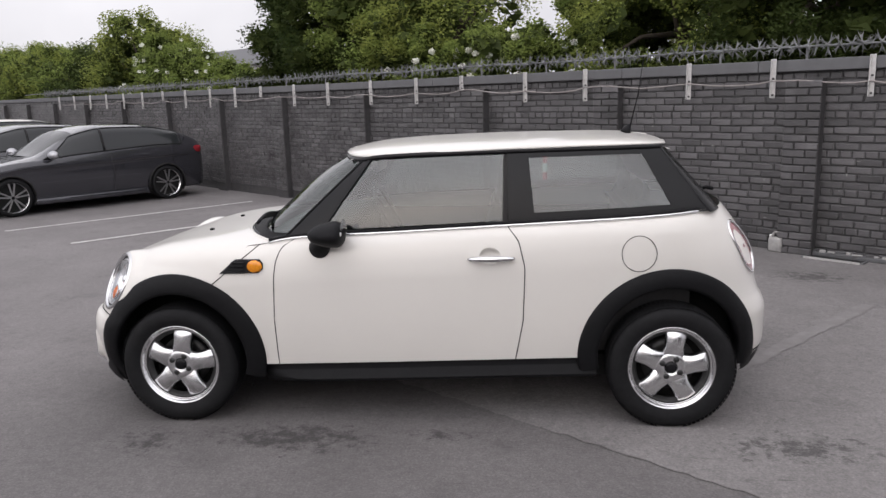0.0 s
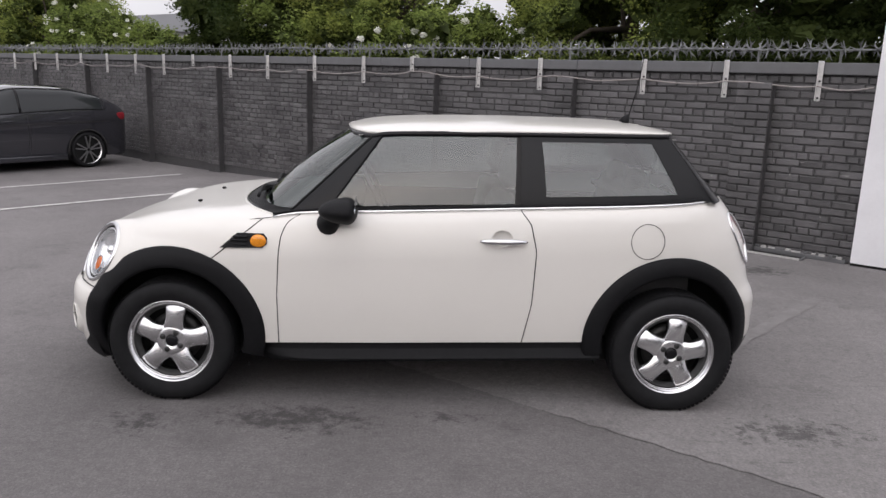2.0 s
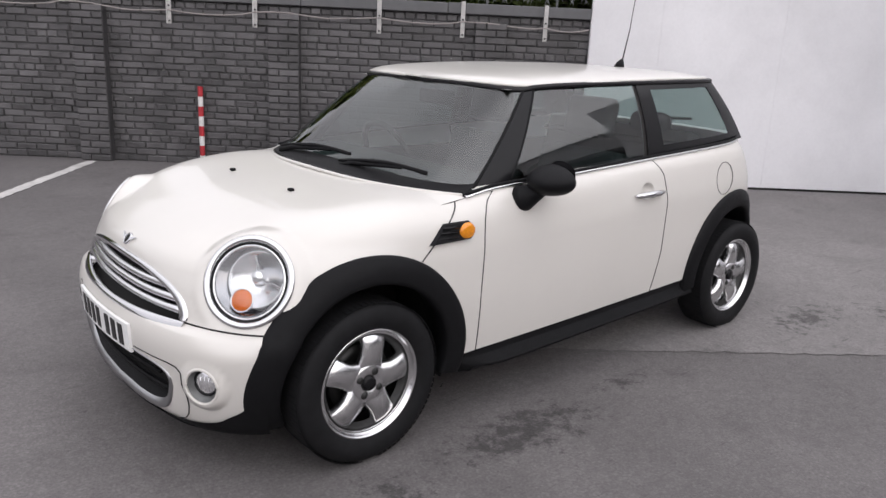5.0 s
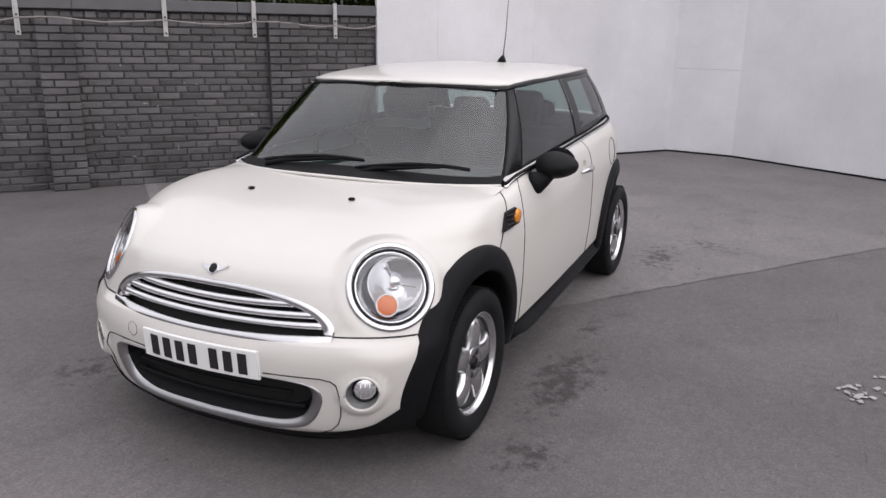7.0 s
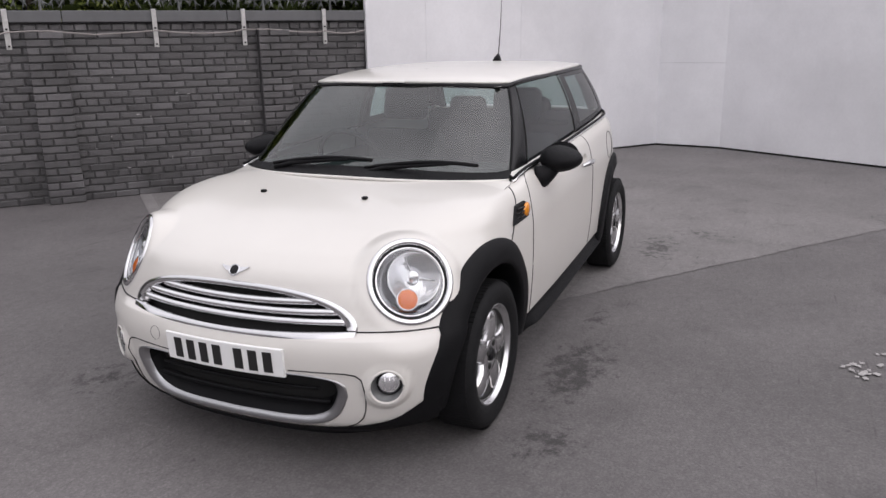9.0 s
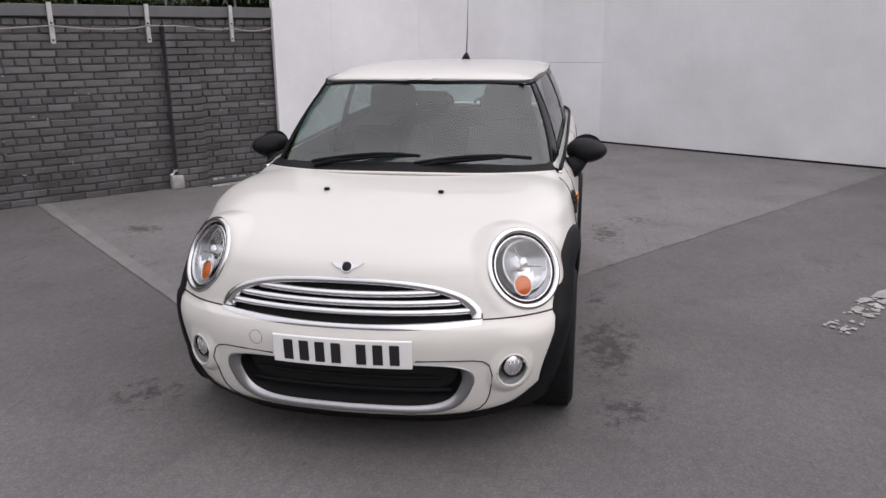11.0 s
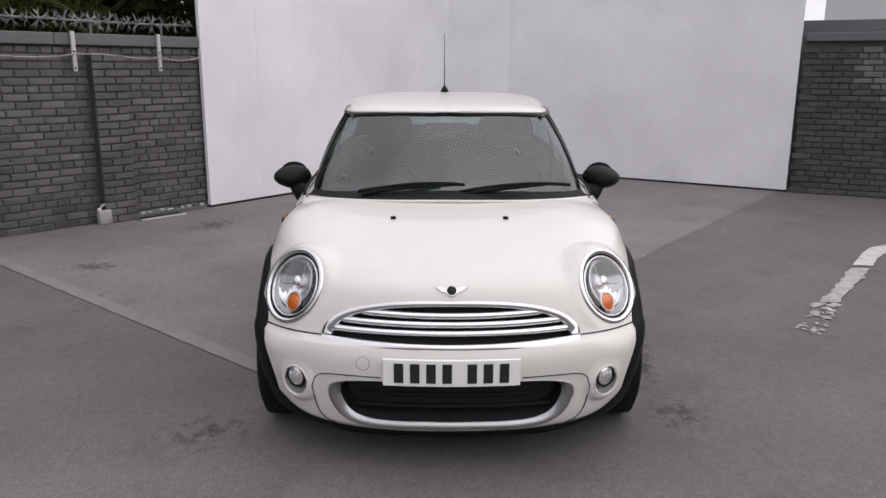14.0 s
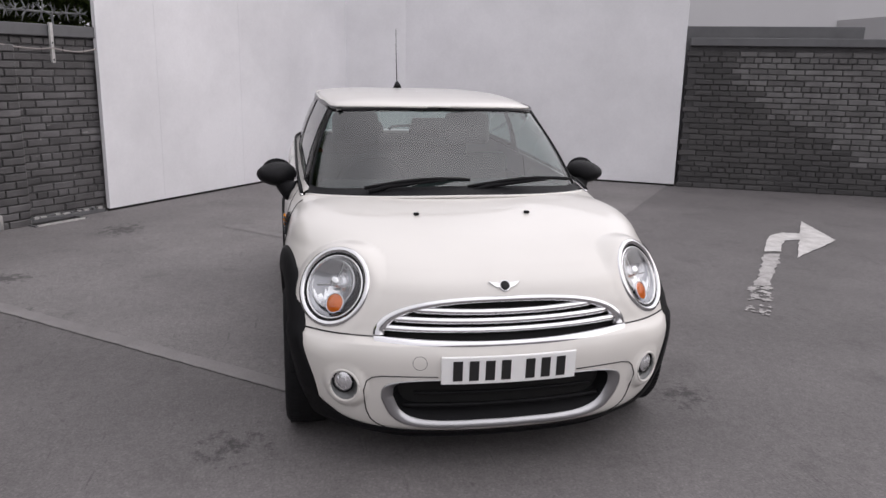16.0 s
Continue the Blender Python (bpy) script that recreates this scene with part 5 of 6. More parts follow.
for y0, y1 in ((.30, -.06), (-.20, -.58)):
    wiper = link("wiper", *tube([(-.90, y0 + .12, .948), (-.885, y0 + .03, .972), (-.868, (y0 + y1) / 2, .992), (-.86, (y0 + y1) / 2 - .08, .996)], [.012, .011, .008, .006], 8), BLACK_PLASTIC, car)
    link("blade", *tube([(-.893 + .035 * k + .03 * abs(k - .4), y0 + .14 + (y1 - y0 - .16) * k, .966 + .030 * math.sin(k * 2.6) + .012 * k) for k in np.linspace(0, 1, 10)], .009, 6), BLACK_PLASTIC, wiper)
jet_z = min(np.linspace(.7, .944, 900), key=lambda z_: abs(nose_at(.25, z_).x + 1.228)) + .002
for s in (1, -1):
    bm = box_bm((.022, .024, .012), (0, 0, .004), .005)
    o = part("washer_jet", bm, BLACK_PLASTIC, car, smooth=True)
    o.location = (-1.228, .25 * s, float(jet_z))

# ---- headlamps ----
def lamp_ring(fr, r, s, out=0.0, du=0.0, dv=0.0, k=48):
    c, n_, h, v = fr
    return [tuple((c + n_ * out + h * (du + r * math.cos(a)) + v * (dv + r * math.sin(a))) * np.array([1, s, 1])) for a in np.linspace(0, 2 * math.pi, k + 1)[:-1]]


def lamp_bowl(fr, r, s, out, depth, du=0.0, dv=0.0, rings=8, k=40):
    """A dome (depth above 0) or bowl (below 0) in the plane of a lamp."""
    verts = [q for i in range(rings + 1) for q in lamp_ring(fr, r * (i / rings) + 1e-4, s, out + depth * (1 - (i / rings) ** 2), du, dv, k)]
    faces = [(i * k + j, i * k + (j + 1) % k, (i + 1) * k + (j + 1) % k, (i + 1) * k + j) for i in range(rings) for j in range(k)]
    c, n_, h, v = fr
    flip = (np.cross(h, v) @ n_ > 0) == (s > 0)
    return verts, [q[::-1] for q in faces] if flip else faces


def lamp_turned(fr, profile, s, du=0.0, dv=0.0, k=56):
    """Rings of (radius, outward shift) about a lamp's axis."""
    verts = [q for r, o in profile for q in lamp_ring(fr, r, s, o, du, dv, k)]
    faces = [(i * k + j, i * k + (j + 1) % k, (i + 1) * k + (j + 1) % k, (i + 1) * k + j) for i in range(len(profile) - 1) for j in range(k)]
    return verts, faces


for s in (1, -1):
    head = link("headlamp", *lamp_turned(LAMP_F, [(.158, -.008), (.1575, .002), (.154, .007), (.147, .0095), (.139, .008), (.1345, .003), (.134, -.012)], s), CHROME, car, "round headlamp with a chrome ring")
    link("black_ring", *lamp_turned(LAMP_F, [(.135, -.004), (.130, -.006), (.1255, -.002), (.124, -.014)], s), BLACK_GLOSS, head)
    link("inner_ring", *lamp_turned(LAMP_F, [(.126, -.004), (.1235, .001), (.1195, -.001), (.117, -.010)], s), BAR_SILVER, head)
    link("reflector", *lamp_bowl(LAMP_F, .121, s, -.006, -.050), DARK_CHROME, head)
    # the main beam's own bowl, set outwards of the middle
    link("beam_ring", *tube(lamp_ring(LAMP_F, .094, s, -.016, .018, .012), .0035, 6, True), CHROME, head)
    link("beam_bowl", *lamp_turned(LAMP_F, [(.094, -.016), (.086, -.022), (.084, -.027), (.070, -.034), (.068, -.038), (.050, -.042), (.048, -.045), (.022, -.047)], s, .018, .012), REFLECTOR, head)
    link("bulb", *lamp_turned(LAMP_F, [(.026, -.046), (.024, -.022), (.016, -.012), (.0, -.009)], s, .018, .022), BAR_SILVER, head)
    for ang in (105, 345):
        ca_, sa_ = math.cos(radians(ang)), math.sin(radians(ang))
        link("bulb_stay", *tube([tuple((LAMP_F[0] + LAMP_F[1] * o_ + LAMP_F[2] * (.018 + r_ * ca_) + LAMP_F[3] * (.018 + r_ * sa_)) * np.array([1, s, 1])) for r_, o_ in ((.026, -.034), (.052, -.036), (.080, -.026))], [.003, .0025, .002], 6), SATIN, head)
    link("indicator", *lamp_bowl(LAMP_F, .036, s, -.010, .010, -.016, -.062), AMBER, head, "amber indicator lens")
    link("indicator_ring", *tube(lamp_ring(LAMP_F, .038, s, -.009, -.016, -.062, 32), .0034, 6, True), CHROME, head)
    lens = link("lens", *lamp_bowl(LAMP_F, .124, s, -.001, .018), GLASS_CLEAR, head)
    lens.visible_shadow = False
    fog = link("fog_lamp", *tube(lamp_ring(FOG_F, FOG_R + .001, s, -.002, k=40), .0055, 8, True), PAINT_WHITE, car, "small round fog lamp")
    link("fog_surround", *lamp_turned(FOG_F, [(.061, -.002), (.056, -.012), (.046, -.022), (.0, -.034)], s, k=40), GALV, fog)
    link("fog_lens", *lamp_bowl(FOG_F, .040, s, -.014, .010, .010, .012, 6, 32), REFLECTOR, fog)
    link("fog_ring", *tube(lamp_ring(FOG_F, .042, s, -.013, .010, .012, 32), .0042, 6, True), BLACK_GLOSS, fog)
    # silver ribs imitate the bright vertical highlights on the fog lens
    for k_ in range(3):
        link("fog_rib", *tube([tuple((FOG_F[0] + FOG_F[1] * -.006 + FOG_F[2] * (.010 + (k_ - 1) * .016) + FOG_F[3] * b_) * np.array([1, s, 1])) for b_ in (-.014, .012, .036)], .0016, 5), BAR_SILVER, fog)
    # the tail lamp
    tl = []
    for i in range(28):
        a = 2 * math.pi * i / 28
        z = .838 + .128 * math.sin(a) - .01 * math.cos(a)
        u = .62 + .11 * math.cos(a) - .10 * (z - .838)
        q = tail(np.array(u), np.array((z - .16) / (1.04 - .16)))
        tl.append((float(q[0]) + .004, float(q[1]) * (1 if s < 0 else -1), float(q[2])))
    lamp = link("tail_lamp", *tube(tl, .008, 8, True), CHROME, car, "red tail lamp with a chrome ring")
    c = tuple(np.mean(tl, 0) + [.012, .006 * s, 0])
    link("lens", tl + [c], [(i, (i + 1) % 28, 28) if s < 0 else ((i + 1) % 28, i, 28) for i in range(28)], RED_LENS, lamp)

# ---- grille, badge, number plate, lower intake ----
def nose_strip(name, rows, mat, parent=None, thick=.006, label=""):
    """A band over the front end through rows of (half width, height, outward shift)."""
    verts, faces = [], []
    k = 41
    for w, z, out in rows:
        for i in range(k):
            y = w * (2 * i / (k - 1) - 1)
            q = nose_at(y, z) + nose_normal(y, z) * out
            verts.append((q.x, math.copysign(q.y, y), q.z))
    for r in range(len(rows) - 1):
        for i in range(k - 1):
            faces.append((r * k + i, r * k + i + 1, (r + 1) * k + i + 1, (r + 1) * k + i))
    return link(name, verts, faces, mat, parent or car, label)


def on_nose(y, z, out):
    q = nose_at(y, z) + nose_normal(y, z) * out
    return (q.x, math.copysign(q.y, y) if y else 0.0, q.z)


def nose_band(name, curves, mat, parent):
    """A band over the front end between curves of (y, z, outward shift) points."""
    k = len(curves[0])
    verts = [on_nose(*q) for c_ in curves for q in c_]
    return link(name, verts, [(r * k + i, r * k + i + 1, (r + 1) * k + i + 1, (r + 1) * k + i) for r in range(len(curves) - 1) for i in range(k - 1)], mat, parent)


grille = nose_strip("grille", [(max(grille_half(z), .47 if z < .56 else 0) + .004, z, -.045) for z in np.linspace(.518, .670, 10)], BLACK_VOID, label="black grille with silver bars")


def surround(w, top, out, k=61):
    return [(w * spow(math.cos(a_), 2 / 3.0), .551 + (top - .551) * abs(math.sin(a_)), out) for a_ in np.linspace(1e-3, math.pi - 1e-3, k)]


nose_band("grille_surround", [surround(.502, .690, -.004), surround(.500, .688, .005), surround(.486, .681, .009), surround(.468, .671, .007), surround(.460, .667, .002), surround(.456, .664, -.030)], CHROME, grille)


def foot_curve(dz, out, k=61):
    return [(y, .542 - .018 * (1 - (y / .50) ** 2) + dz, out) for y in np.linspace(-.498, .498, k)]


nose_band("grille_foot", [foot_curve(.010, -.03), foot_curve(.008, .004), foot_curve(.003, .0095), foot_curve(-.003, .008), foot_curve(-.008, .000)], CHROME, grille)
for z, k in ((.645, 1.0), (.612, 1.0), (.578, 1.0)):
    w = grille_half(z) - .006
    pts = [on_nose(y, z - .013 * (1 - (y / w) ** 2), -.010) for y in np.linspace(-w, w, 41)]
    link("grille_bar", *tube(pts, .0145, 12, flat=.95), BAR_SILVER, grille)

qb = nose_at(0, .722)
nb = nose_normal(0, .722)
badge = link("bonnet_badge", *moved(revolve([(0, -.007), (.015, -.007), (.0185, -.005), (.0195, .002)], 28), Matrix.Translation(qb) @ nb.to_track_quat("-Y", "Z").to_matrix().to_4x4()), BLACK_GLOSS, car, "winged round badge")
link("badge_rim", *moved(revolve([(.0180, -.006), (.0200, -.008), (.0230, -.006), (.0235, .002)], 28), Matrix.Translation(qb) @ nb.to_track_quat("-Y", "Z").to_matrix().to_4x4()), CHROME, badge)
for s in (1, -1):
    wing = ((.019, .7300), (.062, .7345), (.050, .7270), (.036, .7195), (.019, .7155))
    wv = [on_nose(s * y, z, .007) for y, z in wing] + [on_nose(s * y, z, -.001) for y, z in wing]
    link("badge_wing", wv, [(0, 1, 2, 3, 4)] + [(i, (i + 1) % 5, 5 + (i + 1) % 5, 5 + i) for i in range(5)], CHROME, badge, smooth=False)
gap_line("tow_cap_gap", [on_nose(.337 + .026 * math.cos(a), .462 + .026 * math.sin(a), .0003) for a in np.linspace(0, 2 * math.pi, 33)], .0008, mirror=False)

# the plate follows the bow of the bumper
PLATE_BOW = 1.0 * (nose_at(.25, .434).x - nose_at(0, .434).x) / .25 ** 2
section = ((-.004, -.0545), (-.006, -.052), (-.006, .052), (-.004, .0545), (.004, .0545), (.006, .052), (.006, -.052), (.004, -.0545))
ys = np.linspace(-.26, .26, 25)
pf = [(i * 8 + j, i * 8 + (j + 1) % 8, (i + 1) * 8 + (j + 1) % 8, (i + 1) * 8 + j) for i in range(24) for j in range(8)]
plate = link("number_plate", [(x + PLATE_BOW * y * y, y, z) for y in ys for x, z in section], pf + [tuple(range(7, -1, -1)), tuple(range(192, 200))], PLATE, car, "white number plate with black marks", sharp=30)
plate.location, plate.rotation_euler = (float(nose_at(0, .434).x) - .004, 0, .434), (0, radians(-4), 0)
yy = -.218
for i, w in enumerate((.036, .036, .036, .036, 0, .036, .036, .036)):
    if w:
        yc = -(yy + w / 2)
        part("plate_mark", box_bm((.003, w, .079), (-.0075 + PLATE_BOW * yc * yc, yc, 0), .0008, rz=-math.degrees(2 * PLATE_BOW * yc)), INK, plate)
    yy += (w + .025) if w else .033


def mouth_curve(w, top, foot, out, k=81):
    pts = []
    for a in np.linspace(0, 2 * math.pi, k):
        sn = math.sin(a)
        z = .318 + (top if sn > 0 else foot) * spow(sn, .5)
        pts.append((w * spow(math.cos(a), .32) * (1 - .9 * max(0, .315 - z)) + 1e-5, z, out))
    return pts


mouth = nose_strip("lower_intake", [(.445, z, -.075) for z in np.linspace(.175, .40, 7)], BLACK_VOID, label="black lower air intake in a silver frame")
nose_band("intake_frame", [mouth_curve(.477, .080, .136, -.002), mouth_curve(.475, .079, .134, .004), mouth_curve(.467, .077, .128, .005), mouth_curve(.440, .074, .117, -.012), mouth_curve(.435, .073, .115, -.020)], SATIN, mouth)
nose_band("intake_throat", [mouth_curve(.437, .0735, .1155, -.018), mouth_curve(.430, .071, .098, -.050), mouth_curve(.424, .069, .078, -.074)], BLACK_PLASTIC, mouth)
for z, w, r in ((.322, .36, .007), (.268, .40, .009)):
    link("intake_bar", *tube([on_nose(y, z, -.036) for y in np.linspace(-w, w, 25)], r, 6), BLACK_PLASTIC, mouth)
gap_line("intake_gap", [on_nose(y, z, .0014) for y, z in [(.27, .408), (.40, .410), (.475, .409), (.510, .402), (.528, .386), (.534, .35), (.534, .30), (.528, .26), (.514, .225), (.49, .200), (.455, .184)]], .0022, parent=mouth)
# ---- wheel arches and sills ----
def arch_trim(c, s, a0, a1, rin, rout):
    """A broad plastic lip that follows the body's side round a wheel."""
    prof = ((rout + .002, -.010), (rout - .001, .006), (rout - .010, .014), (rout - .040, .021), (rin + .018, .024), (rin + .004, .018), (rin, .0), (rin + .004, -.08), (rin + .03, -.2))
    rows = []
    for a in np.linspace(a0, a1, 65):
        ca, sa = math.cos(radians(a)), math.sin(radians(a))
        for r, y in prof:
            rb = max(r, rin + .03)
            f = min(1.0, max(0.0, (a1 - a) / 24)) if a > 150 and c[0] < 0 else 1.0
            y = y * f * (.65 if c[0] < 0 else 1.0) - .010 * (1 - f)
            k, kz = 1 + .03 * abs(ca) ** 4, (1.0 if sa > 0 else .9)
            y0 = body_half(c[0] + ca * rb * k, max(.15, c[1] + sa * rb * kz))
            rows.append((c[0] + ca * r * k, -s * (y0 + y + .003), c[1] + sa * r * kz))
    k = len(prof)
    return rows, [(i * k + j, i * k + j + 1, (i + 1) * k + j + 1, (i + 1) * k + j) for i in range(64) for j in range(k - 1)]


for s in (1, -1):
    link("wheel_arch_trim", *arch_trim(ARCH_F, s, -16, 207, .332, .432), BLACK_PLASTIC, car)
    link("wheel_arch_trim", *arch_trim(ARCH_R, s, -14, 192, .332, .426), BLACK_PLASTIC, car)
    for c in (ARCH_F, ARCH_R):
        v = [(c[0] + .385 * math.cos(a), -s * min(y, body_half(c[0] + .40 * math.cos(a), max(c[1] + .385 * math.sin(a), .2)) - .02), max(c[1] + .385 * math.sin(a), .14)) for a in np.linspace(-.33, 3.52, 25) for y in (.80, .45)]
        link("wheel_well", v + [(c[0], -s * .45, c[1])], [(2 * i, 2 * i + 1, 2 * i + 3, 2 * i + 2) for i in range(24)] + [(2 * i + 1, 2 * i + 3, 50) for i in range(24)], BLACK_VOID, car)
    rows = []
    for x in np.linspace(-.80, .86, 20):
        zt = float(sill_z(x)) + .012
        g = min(1.0, max(0.0, (x + .79) / .20)) ** .7
        for y, z in ((.782, zt), (.790, zt - .003), (.787, zt - .044), (.789, zt - .050), (.790 + .024 * g, zt - .062 - .028 * g), (.788 + .022 * g, zt - .072 - .030 * g), (.775, zt - .112), (.70, zt - .13)):
            rows.append((x, -s * y * float(taper(x)) * (1 - .06 * max(0, (-.68 - x) / .12) ** 2), z))
    link("side_sill", rows, [(i * 8 + j, i * 8 + j + 1, (i + 1) * 8 + j + 1, (i + 1) * 8 + j) for i in range(19) for j in range(7)], BLACK_PLASTIC, car, sharp=32)
link("underbody", [(x, y, z) for x in (-1.52, 1.40) for y in (-.60, .60) for z in (.19, .30)], [(0, 2, 6, 4), (0, 1, 3, 2), (4, 6, 7, 5), (0, 4, 5, 1), (2, 3, 7, 6)], BLACK_VOID, car, smooth=False)

# painted ledge between the flanks and the glass
for s in (1, -1):
    rows = []
    for a in np.linspace(.238, .935, 60):
        q = house(np.array(a), np.array(.02))
        e_ = belt_pt(min(max(float(q[0]), -.86), 1.43))
        rows += [(float(q[0]) if float(q[0]) > -.8 else e_[0], e_[1] * s + .006 * s, e_[2] - .006), (float(q[0]), float(q[1]) * s, float(q[2]) + .002)]
    link("waist_ledge", rows, [(2 * i, 2 * i + 1, 2 * i + 3, 2 * i + 2) for i in range(59)], PAINT_WHITE, car)

# ---- side details ----
for s in (1, -1):
    # indicator grille behind the front wheel
    v = []
    for x, z in ((-.985, .772), (-.905, .842), (-.78, .842), (-.762, .822), (-.762, .795), (-.785, .775)):
        q = flank_at(max(x, XS + .001), z) if x > XS else Vector(nose(np.array(.93), np.array(z)))
        v.append((x, -s * (abs(q.y) + .003), z))
    pts = v
    c = np.mean(v, 0)
    inner = [(p[0] * .9 + c[0] * .1, p[1] - s * .010, p[2] * .9 + c[2] * .1) for p in v]
    scut = link("side_scuttle", v + inner, [(i, (i + 1) % 6, 6 + (i + 1) % 6, 6 + i) for i in range(6)] + [tuple(range(6, 12))], BLACK_PLASTIC, car, smooth=False)
    for dz in (-.012, .008, .026):
        link("scuttle_slat", *tube([(-.935 + dz * .6, -s * .806, .803 + dz), (-.852, -s * .813, .803 + dz)], .005, 6), BLACK_GLOSS, scut)
    amb = revolve([(0, -.006), (.022, -.005), (.031, -.001), (.034, .006)], 24)
    m = Matrix.Translation((-.802, -s * .812, .808)) @ Matrix.Diagonal((1.12, s, .95, 1))
    link("side_indicator", *moved(amb, m), AMBER_SIDE, scut, "amber side indicator")
    # handle
    y0 = abs(flank_at(.36, .836).y)
    hp = [(x, -s * (y0 + .010 + .018 * math.sin((x - .246) / .224 * math.pi)), .837 + .004 * math.sin((x - .25) * 12)) for x in np.linspace(.246, .470, 17)]
    h = link("door_handle", *tube(hp, [.007 + .0105 * math.sin(i / 16 * math.pi) ** .6 for i in range(17)], 12, flat=.9), CHROME, door_left if s > 0 else door_right, "chrome door handle")
    bowl = []
    for t, dip_in in ((1.16, -.0012), (1.06, -.0016), (1.0, -.0008), (.93, .006), (.80, .016), (.55, .024), (.25, .027), (.02, .028)):
        for i in range(32):
            a = 2 * math.pi * i / 32
            q = flank_at(.352 + .050 * t * math.cos(a), .850 + .039 * t * math.sin(a))
            bowl.append((q.x, -s * (abs(q.y) - dip_in), q.z))
    link("handle_recess", bowl, [(r * 32 + i, r * 32 + (i + 1) % 32, (r + 1) * 32 + (i + 1) % 32, (r + 1) * 32 + i) for r in range(7) for i in range(32)], PAINT_WHITE, door_left if s > 0 else door_right)
    # mirror
    mir = thing("door_mirror", "", "", at=(0, 0, 0))
    mir.parent = car
    bm = bmesh.new()
    bmesh.ops.create_uvsphere(bm, u_segments=28, v_segments=18, radius=1.0)
    for vert in bm.verts:
        x, y, z = vert.co
        if x > 0:
            x *= .35
        vert.co = (-.378 + .134 * x * (1 + .1 * y), -s * (.846 + .102 * y), .970 + .062 * z * (1 - .14 * y))
    part("mirror_shell", bm, BLACK_PLASTIC, mir, "", True)
    link("mirror_stalk", *tube([(-.478, -s * .758, .892), (-.474, -s * .782, .898), (-.460, -s * .802, .914), (-.438, -s * .824, .938), (-.42, -s * .84, .960)], [.058, .053, .042, .036, .035], 16), BLACK_PLASTIC, mir)
    gl = revolve([(0, 0), (.06, 0), (.075, .003)], 24)
    link("mirror_glass", *moved(gl, Matrix.Translation((-.338, -s * .844, .990)) @ Euler((0, 0, radians(90))).to_matrix().to_4x4() @ Matrix.Diagonal((1, 1, .75, 1))), CHROME, mir)
mast = link("aerial", *tube([(1.105, 0, 1.385), (1.115, 0, 1.44), (1.15, 0, 1.59), (1.175, 0, 1.79)], [.005, .0038, .0026, .0018], 8), BLACK_PLASTIC, car)
link("aerial_foot", *tube([(1.085, 0, 1.378), (1.093, 0, 1.398), (1.107, 0, 1.424)], [.032, .024, .008], 12), BLACK_PLASTIC, mast)
link("rear_wiper", *tube([(1.505, .0, 1.055), (1.525, -.02, 1.075), (1.50, -.26, 1.095)], .010, 6), BLACK_PLASTIC, car)

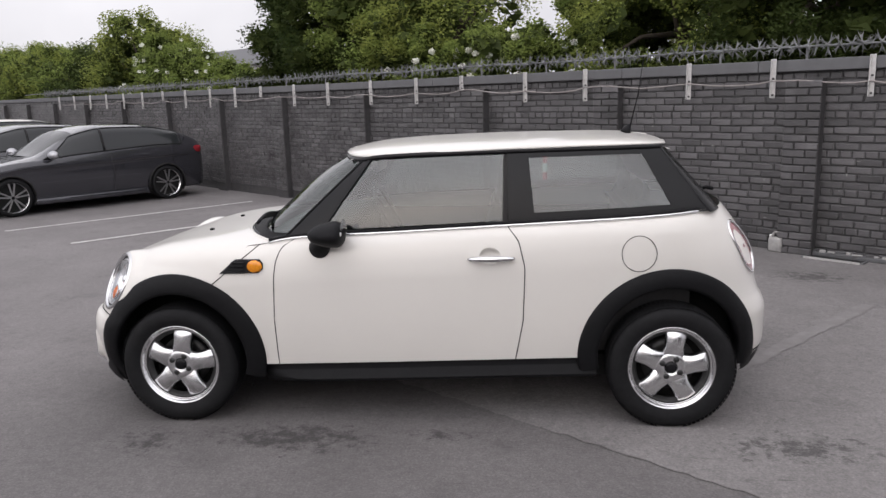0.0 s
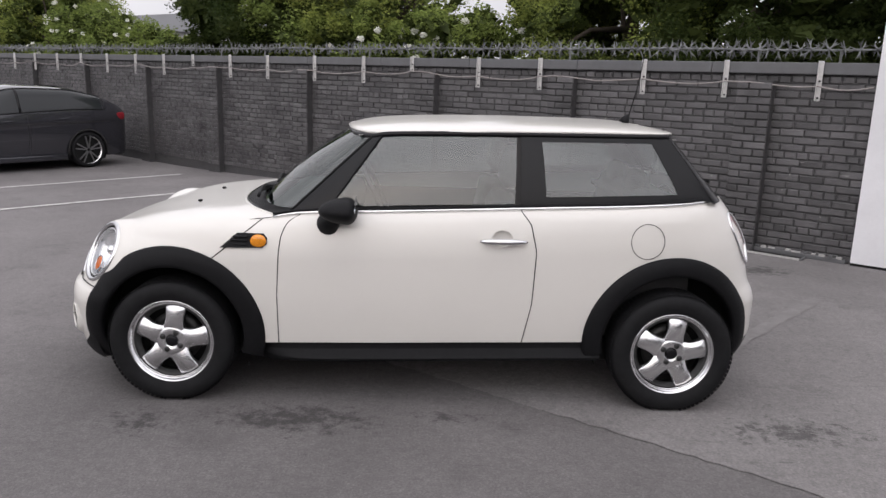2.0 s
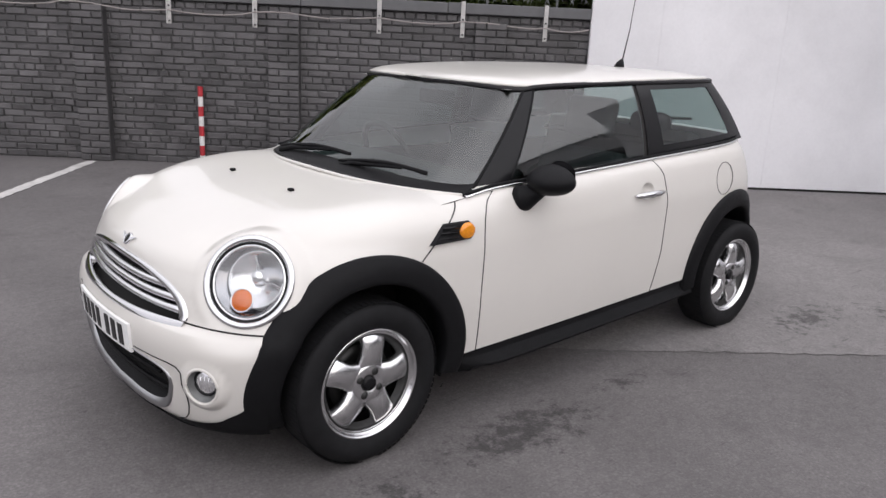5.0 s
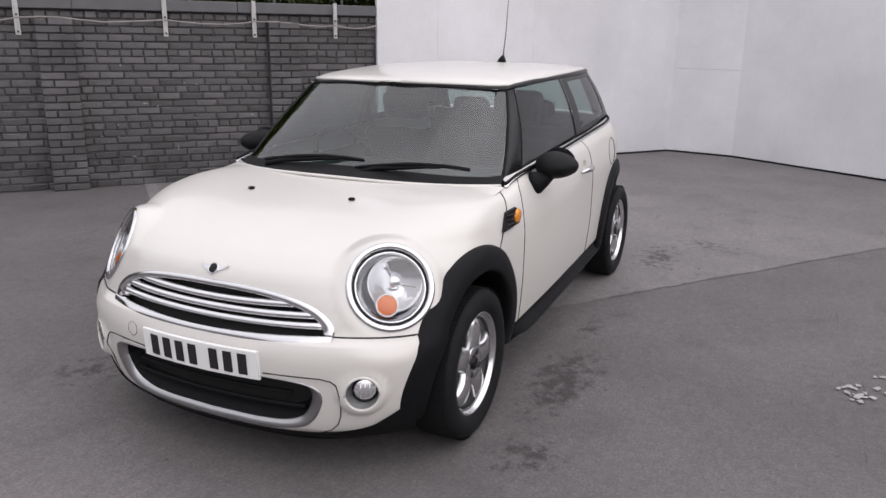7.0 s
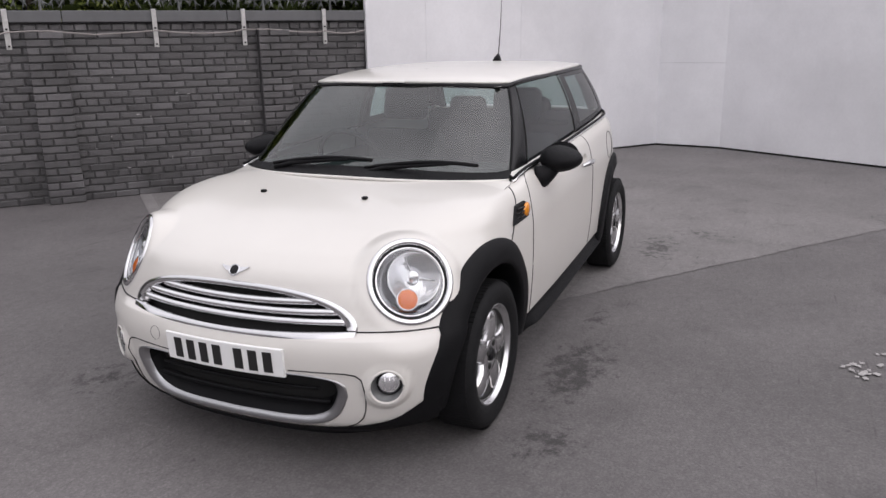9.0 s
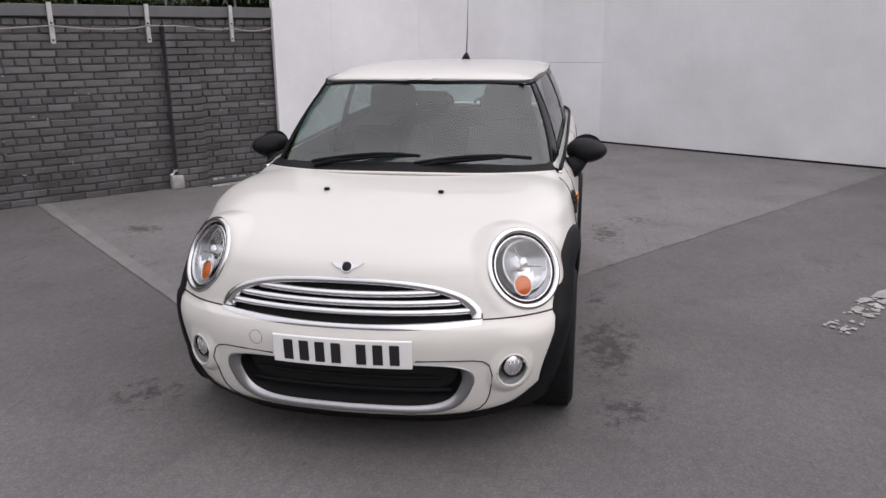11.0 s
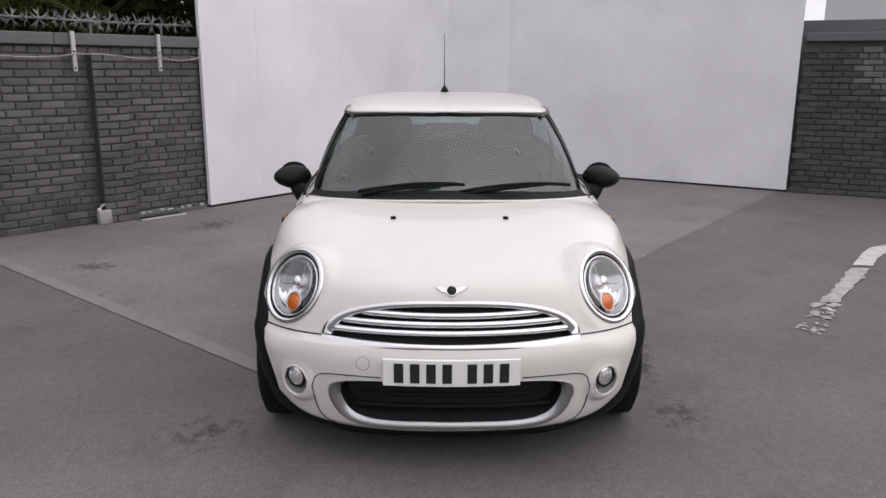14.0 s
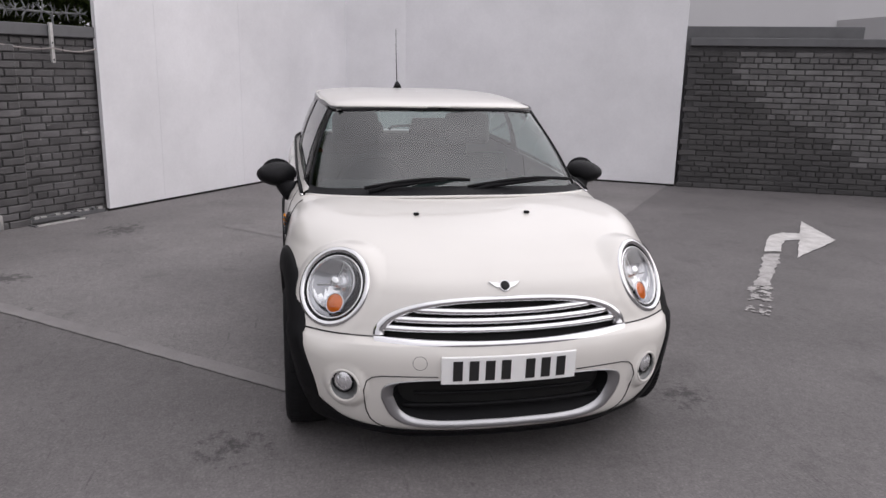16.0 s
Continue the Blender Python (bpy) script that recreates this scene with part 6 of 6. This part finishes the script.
# ---- wheels ----
def make_wheel(parent, s, x, turn=0.0, y=.748):
    """One alloy wheel; s is 1 for the left side."""
    prof = [(.196, .066), (.205, .074), (.216, .084), (.245, .092), (.272, .089), (.290, .078), (.298, .062), (.302, .03), (.302, -.03), (.298, -.062), (.288, -.08), (.25, -.09), (.195, -.08), (.185, -.07)]
    prof = [(r, -o) for r, o in prof]
    rimp = [(.172, .020), (.178, .044), (.183, .056), (.187, .059), (.190, .056), (.193, .058), (.197, .070), (.201, .076), (.206, .077), (.208, .070), (.200, .058)]
    w = link("wheel", *revolve([(r, -o) for r, o in rimp], 72), ALLOY, parent, "five-spoke silver alloy wheel")
    # the barrel's dark colour carries the shade behind the spokes
    link("barrel", *revolve([(.160, -.030), (.172, -.046), (.181, -.058), (.19, -.02), (.186, .05)], 48), DARK_METAL, w)
    link("tyre", *revolve(prof, 72), RUBBER, w)
    tr = []
    for i in range(84):
        a = 2 * math.pi * i / 84
        for o in (-.052, 0.0, .052):
            tr.append((a + (.02 if o else 0), o))
    verts, faces = [], []
    for a, o in tr:
        b = len(verts)
        for da, dr in ((-.030, .3003), (.030, .3003), (.027, .3026), (-.027, .3026)):
            for oo in (o - .021, o + .021):
                verts.append((dr * math.cos(a + da), oo, dr * math.sin(a + da)))
        faces += [(b + 4, b + 5, b + 7, b + 6), (b, b + 1, b + 7, b + 6), (b + 2, b + 3, b + 5, b + 4), (b, b + 2, b + 4, b + 6), (b + 1, b + 3, b + 5, b + 7)]
    link("tread", verts, faces, RUBBER, w, smooth=False)
    # spokes: wide at the hub, waisted, wide again at the rim
    sv, sf = [], []
    for k in range(5):
        a0 = radians(72 * k + turn)
        rows = [(.030, .066, .044), (.060, .064, .056), (.080, .051, .063), (.105, .0455, .067), (.130, .0465, .066), (.155, .050, .062), (.170, .053, .056), (.181, .055, .047)]
        b = len(sv)
        for r, hw, o in rows:
            for q, oo in ((-hw, o - .030), (-hw * .97, o - .008), (-hw * .80, o + .002), (0, o + .007), (hw * .80, o + .002), (hw * .97, o - .008), (hw, o - .030)):
                ca, sa = math.cos(a0), math.sin(a0)
                rr = math.sqrt(max(r * r - q * q * .35, 1e-5))
                sv.append((rr * ca - q * sa, -oo, rr * sa + q * ca))
        for i in range(len(rows) - 1):
            for j in range(6):
                sf.append((b + i * 7 + j, b + i * 7 + j + 1, b + (i + 1) * 7 + j + 1, b + (i + 1) * 7 + j))
    link("spokes", sv, sf, ALLOY, w)
    link("hub", *revolve([(.0, -.062), (.030, -.062), (.034, -.066), (.066, -.0655), (.073, -.060), (.075, -.03)], 48), ALLOY, w)
    link("centre_cap", *revolve([(0, -.0735), (.020, -.0728), (.026, -.070), (.028, -.060)], 28), BLACK_GLOSS, w)
    for k in range(4):
        a = radians(90 * k + turn - 20)
        link("bolt", *moved(revolve([(0, -.0690), (.0095, -.0690), (.0105, -.0672), (.0140, -.0672), (.0145, -.058)], 14), Matrix.Translation((.047 * math.cos(a), 0, .047 * math.sin(a)))), DARK_METAL, w)
    link("brake_disc", *revolve([(0, .01), (.07, .01), (.07, 0), (.128, 0), (.128, .02)], 40), DARK_METAL, w)
    link("wheel_back", *revolve([(0, .05), (.185, .05)], 32), BLACK_VOID, w)
    w.matrix_basis = Matrix.Translation((x, -s * y, .300)) @ Matrix.Diagonal((1, s, 1, 1))
    return w


for s in (1, -1):
    make_wheel(car, s, -1.229, 82, .736)
    make_wheel(car, s, 1.212, 82, .738)

# ---- cabin ----
def seat_mesh(width, with_head=True):
    bm = bmesh.new()
    for size, at, rx in (((.50, width, .16), (0, 0, .46), 0), ((.15, width, .62), (.24, 0, .78), 0), ((.09, .29, .20), (.32, 0, 1.24), 0)):
        if size[1] == .29 and not with_head:
            continue
        made = bmesh.ops.create_cube(bm, size=1.0, matrix=Matrix.Translation(at) @ Euler((0, radians(12 if size[2] > .16 else 0), 0)).to_matrix().to_4x4() @ Matrix.Diagonal((*size, 1)))
        es = list({e for v in made["verts"] for e in v.link_edges})
        bmesh.ops.bevel(bm, geom=es, offset=.04, segments=3, affect="EDGES", profile=.5)
    return bm


for y in (-.34, .34):
    o = part("front_seat", seat_mesh(.50), SEAT_CLOTH, car, smooth=True)
    o.location = (.10, y * 1.06, -.09)
o = part("rear_seat", seat_mesh(1.05, False), SEAT_CLOTH, car, smooth=True)
o.location = (.86, 0, -.03)
for y in (-.27, .27):
    o = part("rear_headrest", box_bm((.09, .27, .16), (1.13, y * .85, 1.065), .05), SEAT_CLOTH, car, smooth=True)
part("dashboard", box_bm((.42, 1.30, .22), (-.62, 0, .84), .06), TRIM_DARK, car, smooth=True)
link("steering_wheel", *moved(tube([(.185 * math.cos(a), 0, .185 * math.sin(a)) for a in np.linspace(0, 2 * math.pi, 33)[:-1]], .015, 8, True), Matrix.Translation((-.32, .34, .90)) @ Euler((0, 0, radians(90))).to_matrix().to_4x4() @ Euler((radians(-25), 0, 0)).to_matrix().to_4x4()), TRIM_DARK, car)
part("rear_view_mirror", box_bm((.03, .24, .065), (-.30, 0, 1.225), .012), TRIM_DARK, car, smooth=True)
link("cabin_lining", [(x, y, z) for x in (-.78, 1.33) for y in (-.60, .60) for z in (.32, .90)], [(0, 4, 6, 2), (0, 1, 5, 4), (2, 6, 7, 3), (4, 5, 7, 6), (0, 2, 3, 1)], TRIM_DARK, car, smooth=False)
part("parcel_shelf", box_bm((.34, 1.00, .03), (1.20, 0, .985), .008), TRIM_DARK, car)


# ---- brick faces of the walls ----
bpy.context.view_layer.update()


def lay_on(wall, *args, **kw):
    before = set(bpy.data.objects)
    lay(wall, *args, **kw)
    inv = wall.matrix_world.inverted()
    for ob in set(bpy.data.objects) - before:
        ob.matrix_parent_inverse = inv


lay_on(wall_a, on_wall(S1, -.017), -DIR, NRM, S1 - S0, WALL_H, near=(S1 - 2.6, S1 + .9, .45, 1.75), seed=5, )
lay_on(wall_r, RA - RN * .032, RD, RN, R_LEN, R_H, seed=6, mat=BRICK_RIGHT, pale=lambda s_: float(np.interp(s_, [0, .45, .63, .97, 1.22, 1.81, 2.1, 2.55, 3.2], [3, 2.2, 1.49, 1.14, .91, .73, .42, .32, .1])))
